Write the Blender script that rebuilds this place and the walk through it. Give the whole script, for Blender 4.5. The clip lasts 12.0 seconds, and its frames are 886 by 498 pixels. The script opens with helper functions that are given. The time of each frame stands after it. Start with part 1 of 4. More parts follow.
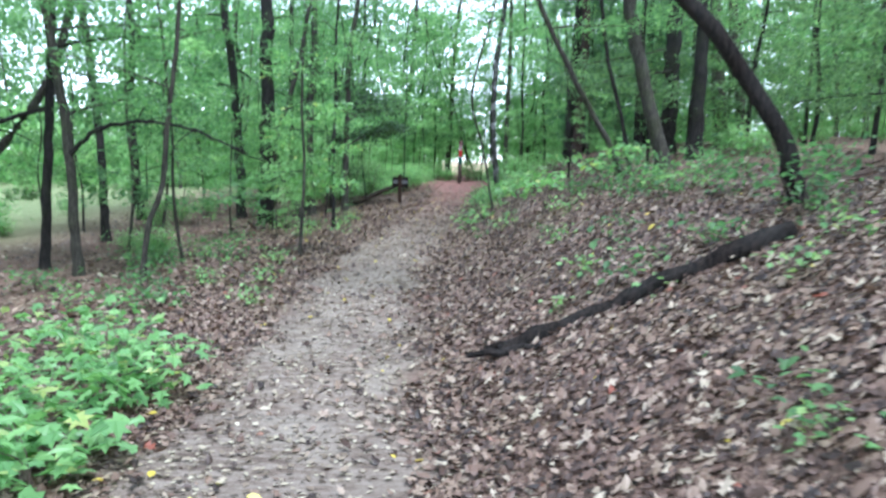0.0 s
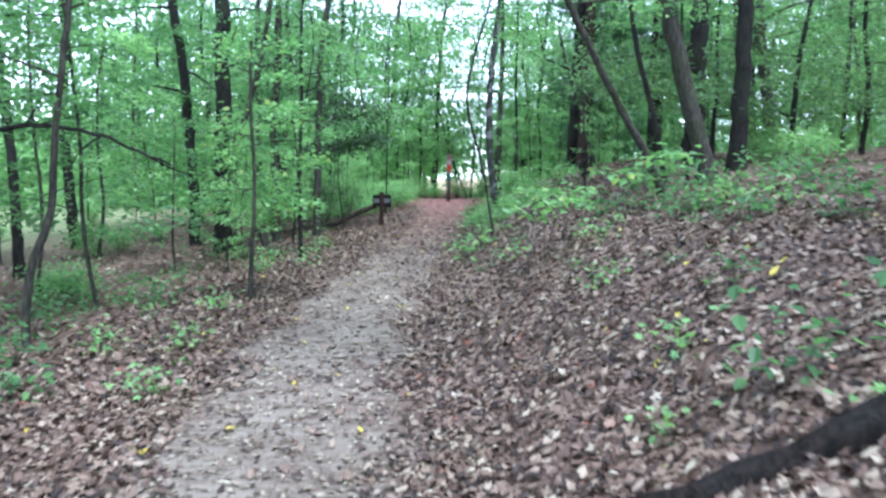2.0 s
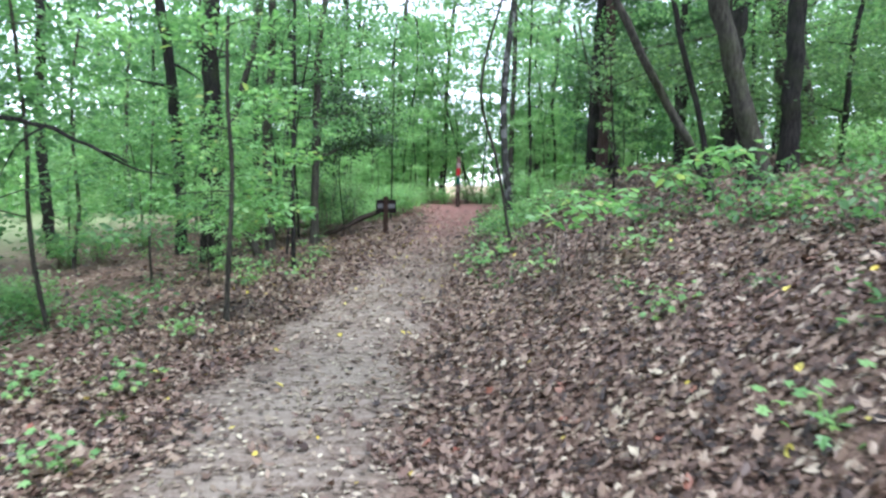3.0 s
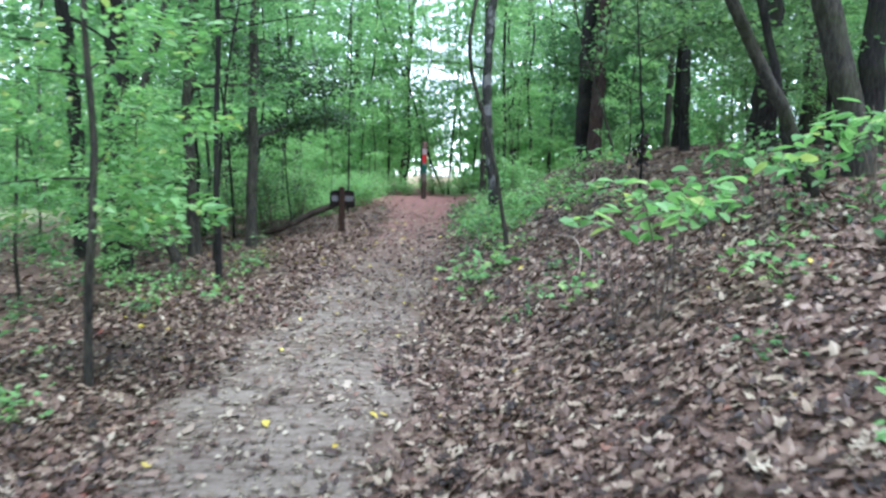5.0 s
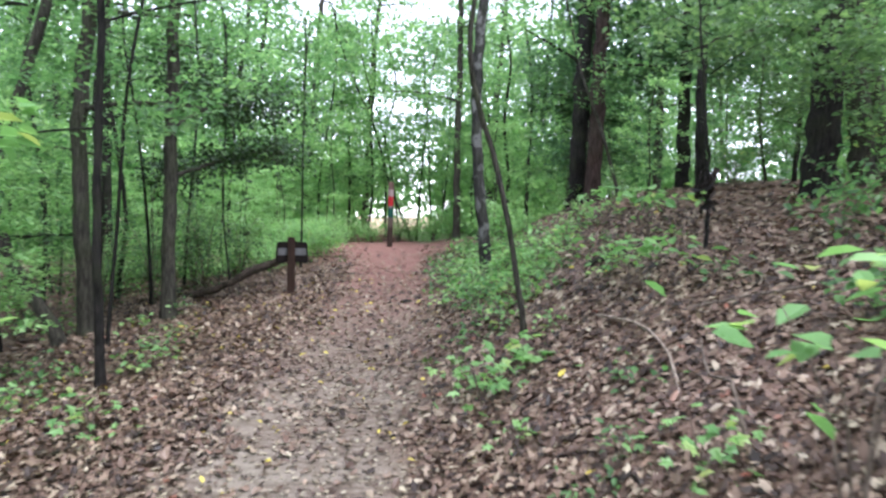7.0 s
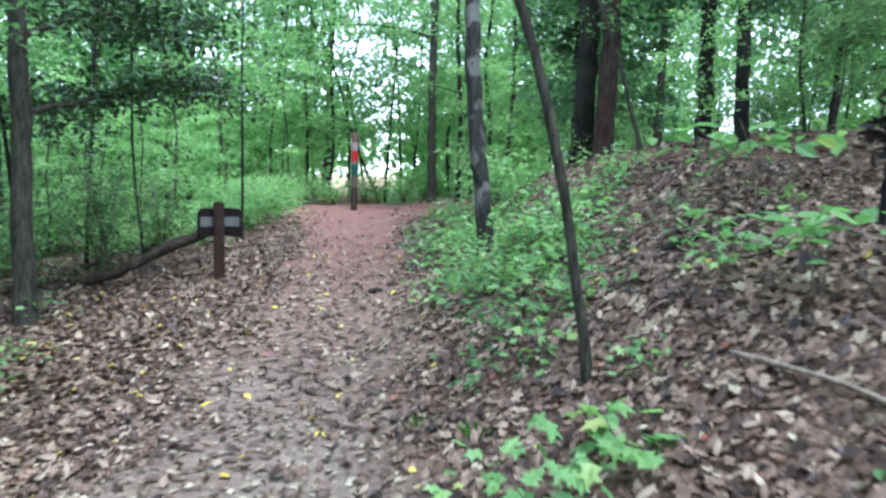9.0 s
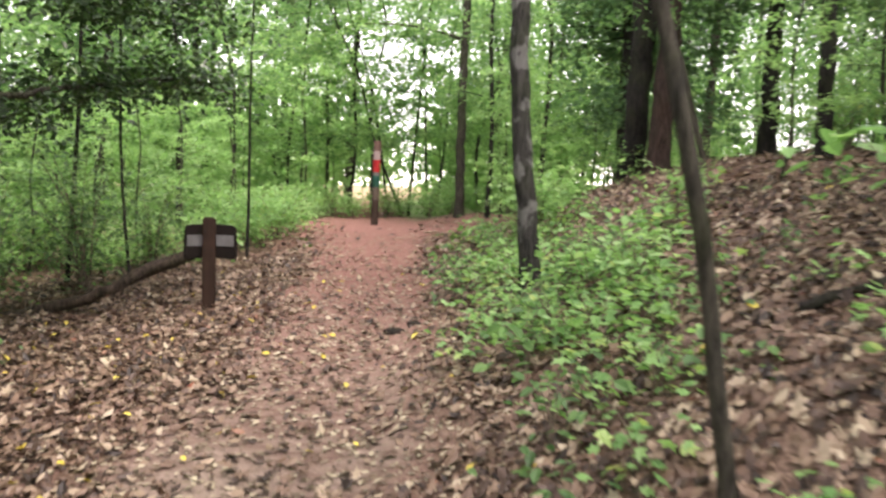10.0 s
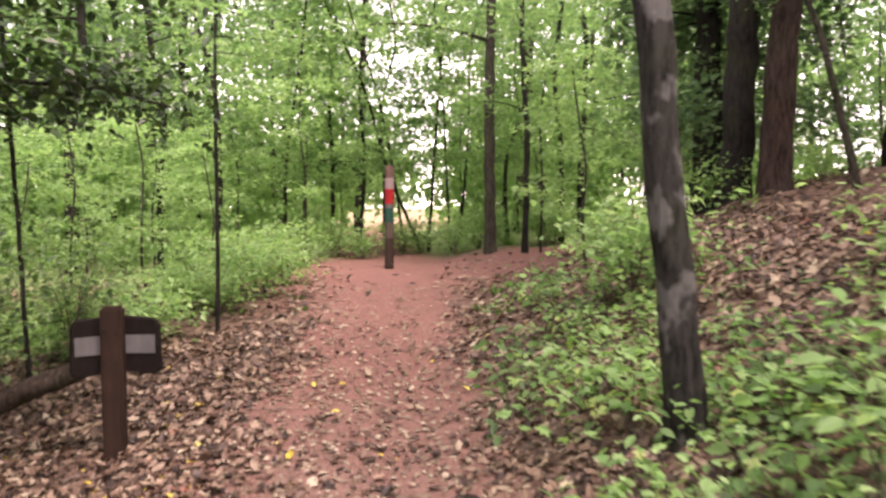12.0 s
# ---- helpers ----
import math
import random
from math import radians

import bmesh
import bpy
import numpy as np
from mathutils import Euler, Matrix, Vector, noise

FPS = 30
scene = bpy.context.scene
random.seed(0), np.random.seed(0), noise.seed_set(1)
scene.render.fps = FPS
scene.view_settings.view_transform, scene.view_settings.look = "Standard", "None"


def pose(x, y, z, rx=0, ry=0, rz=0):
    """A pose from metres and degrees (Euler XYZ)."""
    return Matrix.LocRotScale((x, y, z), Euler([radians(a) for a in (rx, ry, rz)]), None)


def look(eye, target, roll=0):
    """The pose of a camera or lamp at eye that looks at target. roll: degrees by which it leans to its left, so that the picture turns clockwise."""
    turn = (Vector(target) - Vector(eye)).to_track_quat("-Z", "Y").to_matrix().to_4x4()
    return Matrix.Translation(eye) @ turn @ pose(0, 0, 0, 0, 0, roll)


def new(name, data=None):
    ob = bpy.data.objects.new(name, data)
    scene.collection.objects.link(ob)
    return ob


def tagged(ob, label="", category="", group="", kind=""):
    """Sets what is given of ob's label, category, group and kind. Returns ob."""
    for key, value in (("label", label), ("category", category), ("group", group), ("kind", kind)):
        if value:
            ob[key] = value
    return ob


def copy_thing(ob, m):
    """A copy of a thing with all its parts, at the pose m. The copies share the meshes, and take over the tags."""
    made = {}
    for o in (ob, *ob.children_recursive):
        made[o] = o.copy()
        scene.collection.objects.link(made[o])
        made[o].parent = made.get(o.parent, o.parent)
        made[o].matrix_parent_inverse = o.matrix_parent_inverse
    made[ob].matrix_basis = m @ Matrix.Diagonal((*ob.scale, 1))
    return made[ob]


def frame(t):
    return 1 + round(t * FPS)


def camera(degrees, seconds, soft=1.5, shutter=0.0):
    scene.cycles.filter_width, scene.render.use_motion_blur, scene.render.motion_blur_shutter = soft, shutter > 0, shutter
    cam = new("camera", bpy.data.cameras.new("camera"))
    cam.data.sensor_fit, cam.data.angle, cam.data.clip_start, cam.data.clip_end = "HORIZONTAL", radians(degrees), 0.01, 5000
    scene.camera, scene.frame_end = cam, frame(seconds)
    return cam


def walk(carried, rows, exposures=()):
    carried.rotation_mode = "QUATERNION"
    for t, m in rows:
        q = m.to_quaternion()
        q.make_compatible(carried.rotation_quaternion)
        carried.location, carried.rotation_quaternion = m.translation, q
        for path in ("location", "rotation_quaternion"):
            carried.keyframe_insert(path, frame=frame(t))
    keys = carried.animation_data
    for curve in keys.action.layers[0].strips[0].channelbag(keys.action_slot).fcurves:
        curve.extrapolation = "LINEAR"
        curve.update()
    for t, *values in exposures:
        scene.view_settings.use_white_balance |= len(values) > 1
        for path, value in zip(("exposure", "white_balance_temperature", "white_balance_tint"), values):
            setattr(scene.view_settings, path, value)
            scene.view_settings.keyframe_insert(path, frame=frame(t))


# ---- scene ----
cam = camera(63.1, 12.0, soft=2.6, shutter=0.5)
STOPS = 2.1
METRES, EYE, TILT, LEAN, TURN = 17.0, 1.5, -7.0, -1.5, 0.0
ROWS = [
    (0.0, 0.0, 0.0, 0.0, -0.0, 0.0, -0.0),
    (0.5, -0.0047, 0.0437, 0.0024, 0.69, -2.48, -0.65),
    (1.0, -0.0044, 0.085, 0.0074, -1.07, -1.13, 1.01),
    (1.5, -0.0059, 0.1277, 0.0122, -1.01, -0.64, 2.08),
    (2.0, -0.0067, 0.1674, 0.0175, -1.22, 1.33, 0.72),
    (2.5, -0.0061, 0.2119, 0.0209, -0.47, 1.94, 0.4),
    (4.5, -0.0195, 0.3822, 0.0387, -2.66, 1.02, 1.2),
    (5.0, -0.0203, 0.4258, 0.043, -4.15, 1.0, 0.77),
    (5.5, -0.0198, 0.4675, 0.0482, -5.8, 1.82, 1.54),
    (6.0, -0.0219, 0.5089, 0.0545, -5.55, 2.09, 2.02),
    (6.5, -0.0227, 0.5469, 0.0598, -7.1, 2.27, 1.92),
    (7.0, -0.023, 0.5877, 0.0678, -7.33, 4.19, 1.26),
    (9.0, -0.0122, 0.7482, 0.086, -10.0, 0.85, 1.7),
    (9.5, -0.0089, 0.7889, 0.0914, -9.62, 1.57, 0.28),
    (10.0, -0.0034, 0.8278, 0.0974, -8.19, 1.79, 0.36),
    (10.5, -0.0021, 0.8699, 0.1054, -4.68, 1.35, 0.04),
    (11.0, -0.0003, 0.9087, 0.1131, -4.76, 2.23, 2.63),
    (11.5, 0.0064, 0.949, 0.1205, -7.36, 3.35, 2.54),
    (12.0, 0.0058, 0.9881, 0.1278, -6.84, 3.47, 2.44),
]
walk(cam, [(t, pose(0, 0, EYE, TILT, LEAN, TURN) @ pose(METRES * x, METRES * y, METRES * z, 90 + pitch, roll, yaw)) for t, x, y, z, yaw, pitch, roll in ROWS],
     [(0.0, STOPS, 5250, 11), (1.0, STOPS + 0.1, 5050, 13), (2.1, STOPS + 0.05, 5100, 12), (2.5, STOPS, 5500, 13), (4.5, STOPS + 0.1, 5500, 15), (5.0, STOPS, 5250, 13), (5.5, STOPS + 0.1, 4950, 9), (6.0, STOPS, 5450, 17), (6.5, STOPS, 5350, 13), (7.0, STOPS + 0.05, 5800, 19), (7.2, STOPS + 0.05, 6300, 19),
      (8.8, STOPS + 0.25, 5200, 12), (9.7, STOPS + 0.25, 5250, 11), (10.0, STOPS + 0.2, 7150, 25), (11.0, STOPS + 0.2, 7500, 30), (12.0, STOPS + 0.2, 7650, 41)])

# ---- world and light: bright overcast ----
world = bpy.data.worlds.new("overcast")
scene.world = world
world.use_nodes = True
wn = world.node_tree
bg = wn.nodes["Background"]
sky = wn.nodes.new("ShaderNodeTexSky")
sky.sky_type, sky.sun_disc = "NISHITA", False
sky.sun_elevation, sky.sun_rotation = radians(66), radians(148)
sky.dust_density, sky.air_density = 0.4, 1.0
dull = wn.nodes.new("ShaderNodeHueSaturation")
dull.inputs["Saturation"].default_value = 0.25
wn.links.new(sky.outputs[0], dull.inputs["Color"])
wn.links.new(dull.outputs[0], bg.inputs[0])
bg.inputs[1].default_value = 0.15
sun_data = bpy.data.lights.new("sun", "SUN")
sun_data.energy, sun_data.angle, sun_data.color = 1.5, radians(25), (1.0, 0.97, 0.92)
sun = new("sun", sun_data)
sun.matrix_world = look((0, 0, 60), (-14, 22, 0))

# ---- materials ----
def nodes_of(name):
    m = bpy.data.materials.new(name)
    m.use_nodes = True
    return m, m.node_tree, m.node_tree.nodes["Principled BSDF"]


def add(nt, kind, **values):
    n = nt.nodes.new("ShaderNode" + kind)
    for k, v in values.items():
        n.inputs[k].default_value = v
    return n


def ramp(nt, source, stops):
    r = nt.nodes.new("ShaderNodeValToRGB")
    els = r.color_ramp.elements
    while len(els) < len(stops):
        els.new(0.5)
    for e, (p, c) in zip(els, stops):
        e.position, e.color = p, (*c, 1)
    nt.links.new(source, r.inputs[0])
    return r.outputs[0]


def mix(nt, fac, a, b, mode="MIX"):
    m = nt.nodes.new("ShaderNodeMix")
    m.data_type, m.blend_type = "RGBA", mode
    for sock, v in ((m.inputs[0], fac), (m.inputs[6], a), (m.inputs[7], b)):
        if isinstance(v, bpy.types.NodeSocket):
            nt.links.new(v, sock)
        else:
            sock.default_value = v if isinstance(v, (int, float)) else (*v, 1)
    return m.outputs[2]


def noise_tex(nt, scale, detail=4.0, rough=0.55, stretch=None):
    n = add(nt, "TexNoise", Scale=scale, Detail=detail, Roughness=rough)
    co = nt.nodes.new("ShaderNodeTexCoord").outputs["Object"]
    if stretch:
        mp = nt.nodes.new("ShaderNodeMapping")
        mp.inputs["Scale"].default_value = stretch
        nt.links.new(co, mp.inputs[0])
        co = mp.outputs[0]
    nt.links.new(co, n.inputs["Vector"])
    return n.outputs["Fac"]


def bump(nt, b, height, strength, distance):
    n = add(nt, "Bump", Strength=strength, Distance=distance)
    nt.links.new(height, n.inputs["Height"])
    nt.links.new(n.outputs[0], b.inputs["Normal"])


def leaf_material(name, stops, through_colour, glow=0.45, rough=0.45):
    """Thin leaves: gloss on top, part of the light passes through them."""
    m, nt, b = nodes_of(name)
    geo = nt.nodes.new("ShaderNodeNewGeometry")
    col = ramp(nt, geo.outputs["Random Per Island"], stops)
    big = noise_tex(nt, 0.7, 2)
    col = mix(nt, big, col, mix(nt, 0.5, col, (0.6, 0.75, 0.35), "MULTIPLY"))
    nt.links.new(col, b.inputs["Base Color"])
    b.inputs["Roughness"].default_value = rough
    b.inputs["Specular IOR Level"].default_value = 0.35
    tr = nt.nodes.new("ShaderNodeBsdfTranslucent")
    nt.links.new(mix(nt, 1.0, col, through_colour, "MULTIPLY"), tr.inputs[0])
    ms = nt.nodes.new("ShaderNodeMixShader")
    ms.inputs[0].default_value = glow
    nt.links.new(b.outputs[0], ms.inputs[1])
    nt.links.new(tr.outputs[0], ms.inputs[2])
    nt.links.new(ms.outputs[0], nt.nodes["Material Output"].inputs[0])
    return m


def bark_material(name, dark, light, moss=0.0, patch=0.0):
    m, nt, b = nodes_of(name)
    f = noise_tex(nt, 30, 6, 0.7, (1, 1, 0.2))
    g2 = noise_tex(nt, 1.6, 3)
    col = ramp(nt, f, [(0.38, dark), (0.62, light)])
    col = mix(nt, ramp(nt, g2, [(0.35, (0, 0, 0)), (0.75, (0.6, 0.6, 0.6))]), col, mix(nt, 0.12, col, (0.3, 0.3, 0.28)))
    if moss:
        col = mix(nt, ramp(nt, noise_tex(nt, 2.3, 4), [(0.5, (0, 0, 0)), (0.7, (moss, moss, moss))]), col, (0.05, 0.07, 0.02))
    if patch:
        p = noise_tex(nt, 4.5, 3, 0.6, (1, 1, 0.7))
        col = mix(nt, ramp(nt, p, [(0.54, (0, 0, 0)), (0.60, (patch, patch, patch))]), col, (0.22, 0.22, 0.21))
    nt.links.new(col, b.inputs["Base Color"])
    b.inputs["Roughness"].default_value = 0.9
    b.inputs["Specular IOR Level"].default_value = 0.12
    bump(nt, b, f, 1.0, 0.05)
    return m


LEAF_BRIGHT = leaf_material("leaf_bright", [(0.0, (0.136, 0.279, 0.107)), (0.5, (0.207, 0.384, 0.150)), (0.9, (0.294, 0.485, 0.198)), (1.0, (0.434, 0.482, 0.175))], (1.1, 1.2, 0.85), 0.5, 0.36)
LEAF_MID = leaf_material("leaf_mid", [(0.0, (0.063, 0.135, 0.059)), (0.5, (0.107, 0.212, 0.088)), (1.0, (0.170, 0.300, 0.120))], (1.4, 1.5, 1.15), 0.55)
LEAF_OLIVE = leaf_material("leaf_olive", [(0.0, (0.069, 0.128, 0.062)), (0.6, (0.131, 0.226, 0.103)), (1.0, (0.225, 0.348, 0.150))], (1.2, 1.25, 0.95), 0.5, 0.4)
LEAF_DARK = leaf_material("leaf_dark", [(0.0, (0.018, 0.042, 0.019)), (0.6, (0.034, 0.076, 0.030)), (1.0, (0.08, 0.155, 0.05))], (1.0, 1.0, 0.7), 0.28, 0.3)
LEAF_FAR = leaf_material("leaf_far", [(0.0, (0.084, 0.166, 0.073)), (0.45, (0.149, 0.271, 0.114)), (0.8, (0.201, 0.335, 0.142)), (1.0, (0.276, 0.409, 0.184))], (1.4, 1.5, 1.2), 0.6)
LEAF_BUSH = leaf_material("leaf_bush", [(0.0, (0.168, 0.326, 0.138)), (0.5, (0.252, 0.428, 0.188)), (1.0, (0.370, 0.539, 0.275))], (1.3, 1.35, 1.0), 0.55)
LEAF_CANOPY = leaf_material("leaf_canopy", [(0.0, (0.069, 0.144, 0.066)), (0.5, (0.120, 0.230, 0.101)), (1.0, (0.193, 0.324, 0.133))], (1.2, 1.3, 1.1), 0.5)
NEEDLE = leaf_material("cedar_needle", [(0.0, (0.074, 0.155, 0.085)), (1.0, (0.155, 0.270, 0.137))], (1.1, 1.2, 1.0), 0.45, 0.6)
LITTER = leaf_material("dry_leaf", [(0.0, (0.015, 0.009, 0.007)), (0.25, (0.058, 0.033, 0.025)), (0.5, (0.130, 0.077, 0.060)), (0.78, (0.216, 0.145, 0.113)), (0.94, (0.326, 0.250, 0.200)), (0.985, (0.413, 0.345, 0.279)), (1.0, (0.192, 0.050, 0.030))], (0.9, 0.7, 0.5), 0.1, 0.5)
TRODDEN = leaf_material("trodden_leaf", [(0.0, (0.057, 0.038, 0.028)), (0.4, (0.162, 0.118, 0.089)), (0.8, (0.304, 0.245, 0.191)), (1.0, (0.437, 0.380, 0.300))], (0.9, 0.7, 0.5), 0.05, 0.55)
DEAD = leaf_material("withered_leaf", [(0.0, (0.006, 0.004, 0.004)), (1.0, (0.03, 0.018, 0.013))], (0.9, 0.7, 0.5), 0.05, 0.7)
YELLOW = leaf_material("yellow_leaf", [(0.0, (0.5, 0.36, 0.05)), (1.0, (0.65, 0.55, 0.12))], (1, 0.9, 0.4), 0.2)
GRASS = leaf_material("grass_blade", [(0.0, (0.062, 0.136, 0.031)), (1.0, (0.147, 0.246, 0.073))], (1, 1, 0.6), 0.4)
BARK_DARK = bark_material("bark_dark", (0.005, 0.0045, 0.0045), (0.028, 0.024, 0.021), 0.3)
BARK_GREY = bark_material("bark_grey", (0.018, 0.017, 0.013), (0.080, 0.072, 0.056), 0.4)
BARK_PATCH = bark_material("bark_lichen", (0.010, 0.0095, 0.009), (0.052, 0.050, 0.046), 0.25, 0.6)
BARK_RED = bark_material("bark_red", (0.014, 0.009, 0.008), (0.072, 0.045, 0.037), 0.1)
TWIG = bark_material("twig_bark", (0.08, 0.06, 0.048), (0.25, 0.2, 0.16))
FALLEN = bark_material("fallen_bark", (0.016, 0.012, 0.009), (0.085, 0.062, 0.046), 0.3)
PALE_TWIG = bark_material("pale_twig_bark", (0.22, 0.17, 0.13), (0.46, 0.38, 0.31))
ROTTEN = bark_material("rotten_wood", (0.003, 0.0026, 0.0024), (0.028, 0.021, 0.017))

# ---- the lie of the land ----
TRAIL_Z = [(-30, -.05), (0, -.08), (5, -.15), (10, -.18), (14, -.1), (18, .1), (22, .3), (26, .5), (29, .62), (35, .66), (60, .5), (120, .3)]
TRAIL_X = [(-30, -.3), (0, -.6), (4, -.8), (8, -.95), (10, -1.0), (13, -.85), (16, -.55), (19, -.15), (22, .25), (26, .6), (29, .7), (60, .7)]
SIDE = [(-60, -.9), (-12, -.65), (-6, -.5), (-4, -.35), (-3, -.2), (-2, -.1), (-1.3, -.04), (-.9, 0), (.9, 0), (1.45, .17), (2, .40), (2.5, .65),
        (3, .9), (3.6, 1.13), (5, 1.5), (6, 1.62), (8, 1.8), (14, 2.2), (60, 2.6)]


def table(v, rows):
    return np.interp(v, [a for a, _ in rows], [b for _, b in rows])


def ease(a, b, v):
    u = np.clip((v - a) / (b - a), 0, 1)
    return u * u * (3 - 2 * u)


def off_trail(x, y):
    return x - table(y, TRAIL_X)


def ground(x, y):
    """Height of the ground: a nearly level trail, a bank on its right, a flat wood on its left."""
    x, y = np.asarray(x, float), np.asarray(y, float)
    d = off_trail(x, y)
    d = d + np.where(d > 0, .45 * ease(13, 17, y) * ease(0, .6, d), 0)
    p = sum(table(d + k, SIDE) for k in (-.25, 0, .25)) / 3
    p = np.where(p > 0, p * (1 - .8 * ease(22.5, 27.5, y - np.maximum(0, d - 3) * .6)), p)
    rough = np.clip((np.abs(d) - .5) / 1.5, 0.12, 1)
    wave = .05 * np.sin(1.9 * x + 1.1 * np.sin(.8 * y)) * np.sin(1.4 * y + .9 * np.sin(1.3 * x)) + .02 * np.sin(5.1 * x + 1.7 * y) * np.sin(4.3 * y - 2.2 * x)
    far = 1 - ease(40, 80, np.hypot(x, y - 15))
    ripple = .026 * np.sin(19 * y + 2.2 * np.sin(2.3 * x + .7 * y)) * (1 - ease(.35, .75, np.abs(d))) * ease(3.5, 5, y) * (1 - ease(11, 14, y)) * (.55 + .45 * np.sin(1.7 * y))
    return ripple + table(y, TRAIL_Z) * far + p * (1 - ease(45, 110, np.hypot(x, y - 15))) + rough * wave * far


def mesh_of(name, verts, faces, material, smooth=False):
    me = bpy.data.meshes.new(name)
    verts = np.asarray(verts, np.float32)
    faces = np.asarray(faces, np.int32)
    n = faces.shape[1]
    me.vertices.add(len(verts))
    me.vertices.foreach_set("co", verts.ravel())
    me.loops.add(faces.size)
    me.loops.foreach_set("vertex_index", faces.ravel())
    me.polygons.add(len(faces))
    me.polygons.foreach_set("loop_start", np.arange(0, faces.size, n, dtype=np.int32))
    me.polygons.foreach_set("use_smooth", np.full(len(faces), smooth))
    me.materials.append(material)
    me.update(calc_edges=True)
    return me


def place(name, me, parent=None, label=""):
    ob = new(name, me)
    if parent:
        ob.parent = parent
    return tagged(ob, label)


def part(name, bm, material, parent, label=""):
    """Links a bmesh as one mesh object under a thing or a part."""
    me = bpy.data.meshes.new(name)
    bm.to_mesh(me)
    bm.free()
    me.materials.append(material)
    return place(name, me, parent, label)


def grid_sheet(xs, ys, lift=0.0):
    X, Y = np.meshgrid(xs, ys)
    Z = ground(X, Y) + lift
    nx, ny = len(xs), len(ys)
    i = np.arange(nx * ny).reshape(ny, nx)
    faces = np.stack([i[:-1, :-1], i[:-1, 1:], i[1:, 1:], i[1:, :-1]], -1).reshape(-1, 4)
    return np.stack([X, Y, Z], -1).reshape(-1, 3), faces


def spaced(a, b, near_a, near_b, fine, n):
    """Even fine steps from near_a to near_b, growing steps out to a and b."""
    mid = np.arange(near_a, near_b + fine, fine)
    lo = near_a - np.geomspace(fine, near_a - a, n)[::-1]
    hi = mid[-1] + np.geomspace(fine, b - mid[-1], n)
    return np.concatenate([lo, mid, hi])


def ground_material():
    m, nt, b = nodes_of("forest_floor")
    co = nt.nodes.new("ShaderNodeTexCoord").outputs["Object"]
    at = nt.nodes.new("ShaderNodeVertexColor")
    at.layer_name = "zone"
    sep = nt.nodes.new("ShaderNodeSeparateColor")
    nt.links.new(at.outputs[0], sep.inputs[0])
    fine, mid, big = noise_tex(nt, 55, 6, 0.7), noise_tex(nt, 9, 5), noise_tex(nt, 1.3, 3)
    humus = ramp(nt, fine, [(0.3, (0.04, 0.027, 0.02)), (0.5, (0.14, 0.092, 0.068)), (0.7, (0.32, 0.235, 0.18))])
    dirt = ramp(nt, mid, [(0.25, (0.075, 0.054, 0.046)), (0.5, (0.135, 0.103, 0.090)), (0.72, (0.225, 0.182, 0.162))])
    dirt = mix(nt, 0.55, dirt, ramp(nt, fine, [(0.3, (0.06, 0.039, 0.032)), (0.7, (0.29, 0.215, 0.18))]))
    dirt = mix(nt, ramp(nt, big, [(0.48, (0, 0, 0)), (0.64, (0.55, 0.55, 0.55))]), dirt, (0.31, 0.262, 0.228))
    bands = noise_tex(nt, 5.5, 4, 0.6, (1, 3.2, 1))
    dirt = mix(nt, ramp(nt, bands, [(0.42, (0, 0, 0)), (0.62, (0.6, 0.6, 0.6))]), dirt, mix(nt, fine, (0.22, 0.175, 0.155), (0.40, 0.335, 0.30)))
    dirt = mix(nt, ramp(nt, bands, [(0.28, (0.65, 0.65, 0.65)), (0.42, (0, 0, 0))]), dirt, (0.07, 0.048, 0.042))
    dirt = mix(nt, 1.0, dirt, (0.96, 1.0, 0.91), "MULTIPLY")
    clay = ramp(nt, fine, [(0.25, (0.105, 0.053, 0.044)), (0.55, (0.235, 0.122, 0.102)), (0.8, (0.36, 0.215, 0.182))])
    clay = mix(nt, ramp(nt, mid, [(0.4, (0, 0, 0)), (0.7, (0.4, 0.4, 0.4))]), clay, (0.18, 0.095, 0.08))
    field = ramp(nt, mid, [(0.3, (0.24, 0.18, 0.10)), (0.7, (0.36, 0.28, 0.17))])
    grass = ramp(nt, mid, [(0.3, (0.16, 0.25, 0.10)), (0.7, (0.29, 0.40, 0.17))])
    col = mix(nt, sep.outputs[0], humus, dirt)
    col = mix(nt, sep.outputs[1], col, clay)
    far = add(nt, "SeparateXYZ")
    nt.links.new(co, far.inputs[0])
    beyond = add(nt, "MapRange")
    beyond.inputs[1].default_value, beyond.inputs[2].default_value = 44, 50
    nt.links.new(far.outputs[1], beyond.inputs[0])
    col = mix(nt, sep.outputs[2], col, grass)
    col = mix(nt, beyond.outputs[0], col, field)
    nt.links.new(col, b.inputs["Base Color"])
    b.inputs["Roughness"].default_value = 0.95
    b.inputs["Specular IOR Level"].default_value = 0.15
    bump(nt, b, fine, 0.8, 0.03)
    return m


def clay_zone(x, y):
    """How far the trail has turned to red clay, with the side trail that crosses it by the post."""
    d = off_trail(x, y)
    lane = ease(14, 23.5, y) * (1 - ease(.75, 1.15, np.abs(d + .1)))
    cross = np.maximum(lane, (1 - ease(1.5, 2.2, np.abs(y - 28.3 + .06 * (x - .7) ** 2 * np.sign(x - 9)  * .2))) * (1 - ease(2.0, 3.2, np.abs(x - 2.0))))
    return np.maximum(cross, ease(24, 27, y) * (1 - ease(1.4, 2.0, np.abs(d - .1))) * (1 - ease(29.6, 30.3, y)))


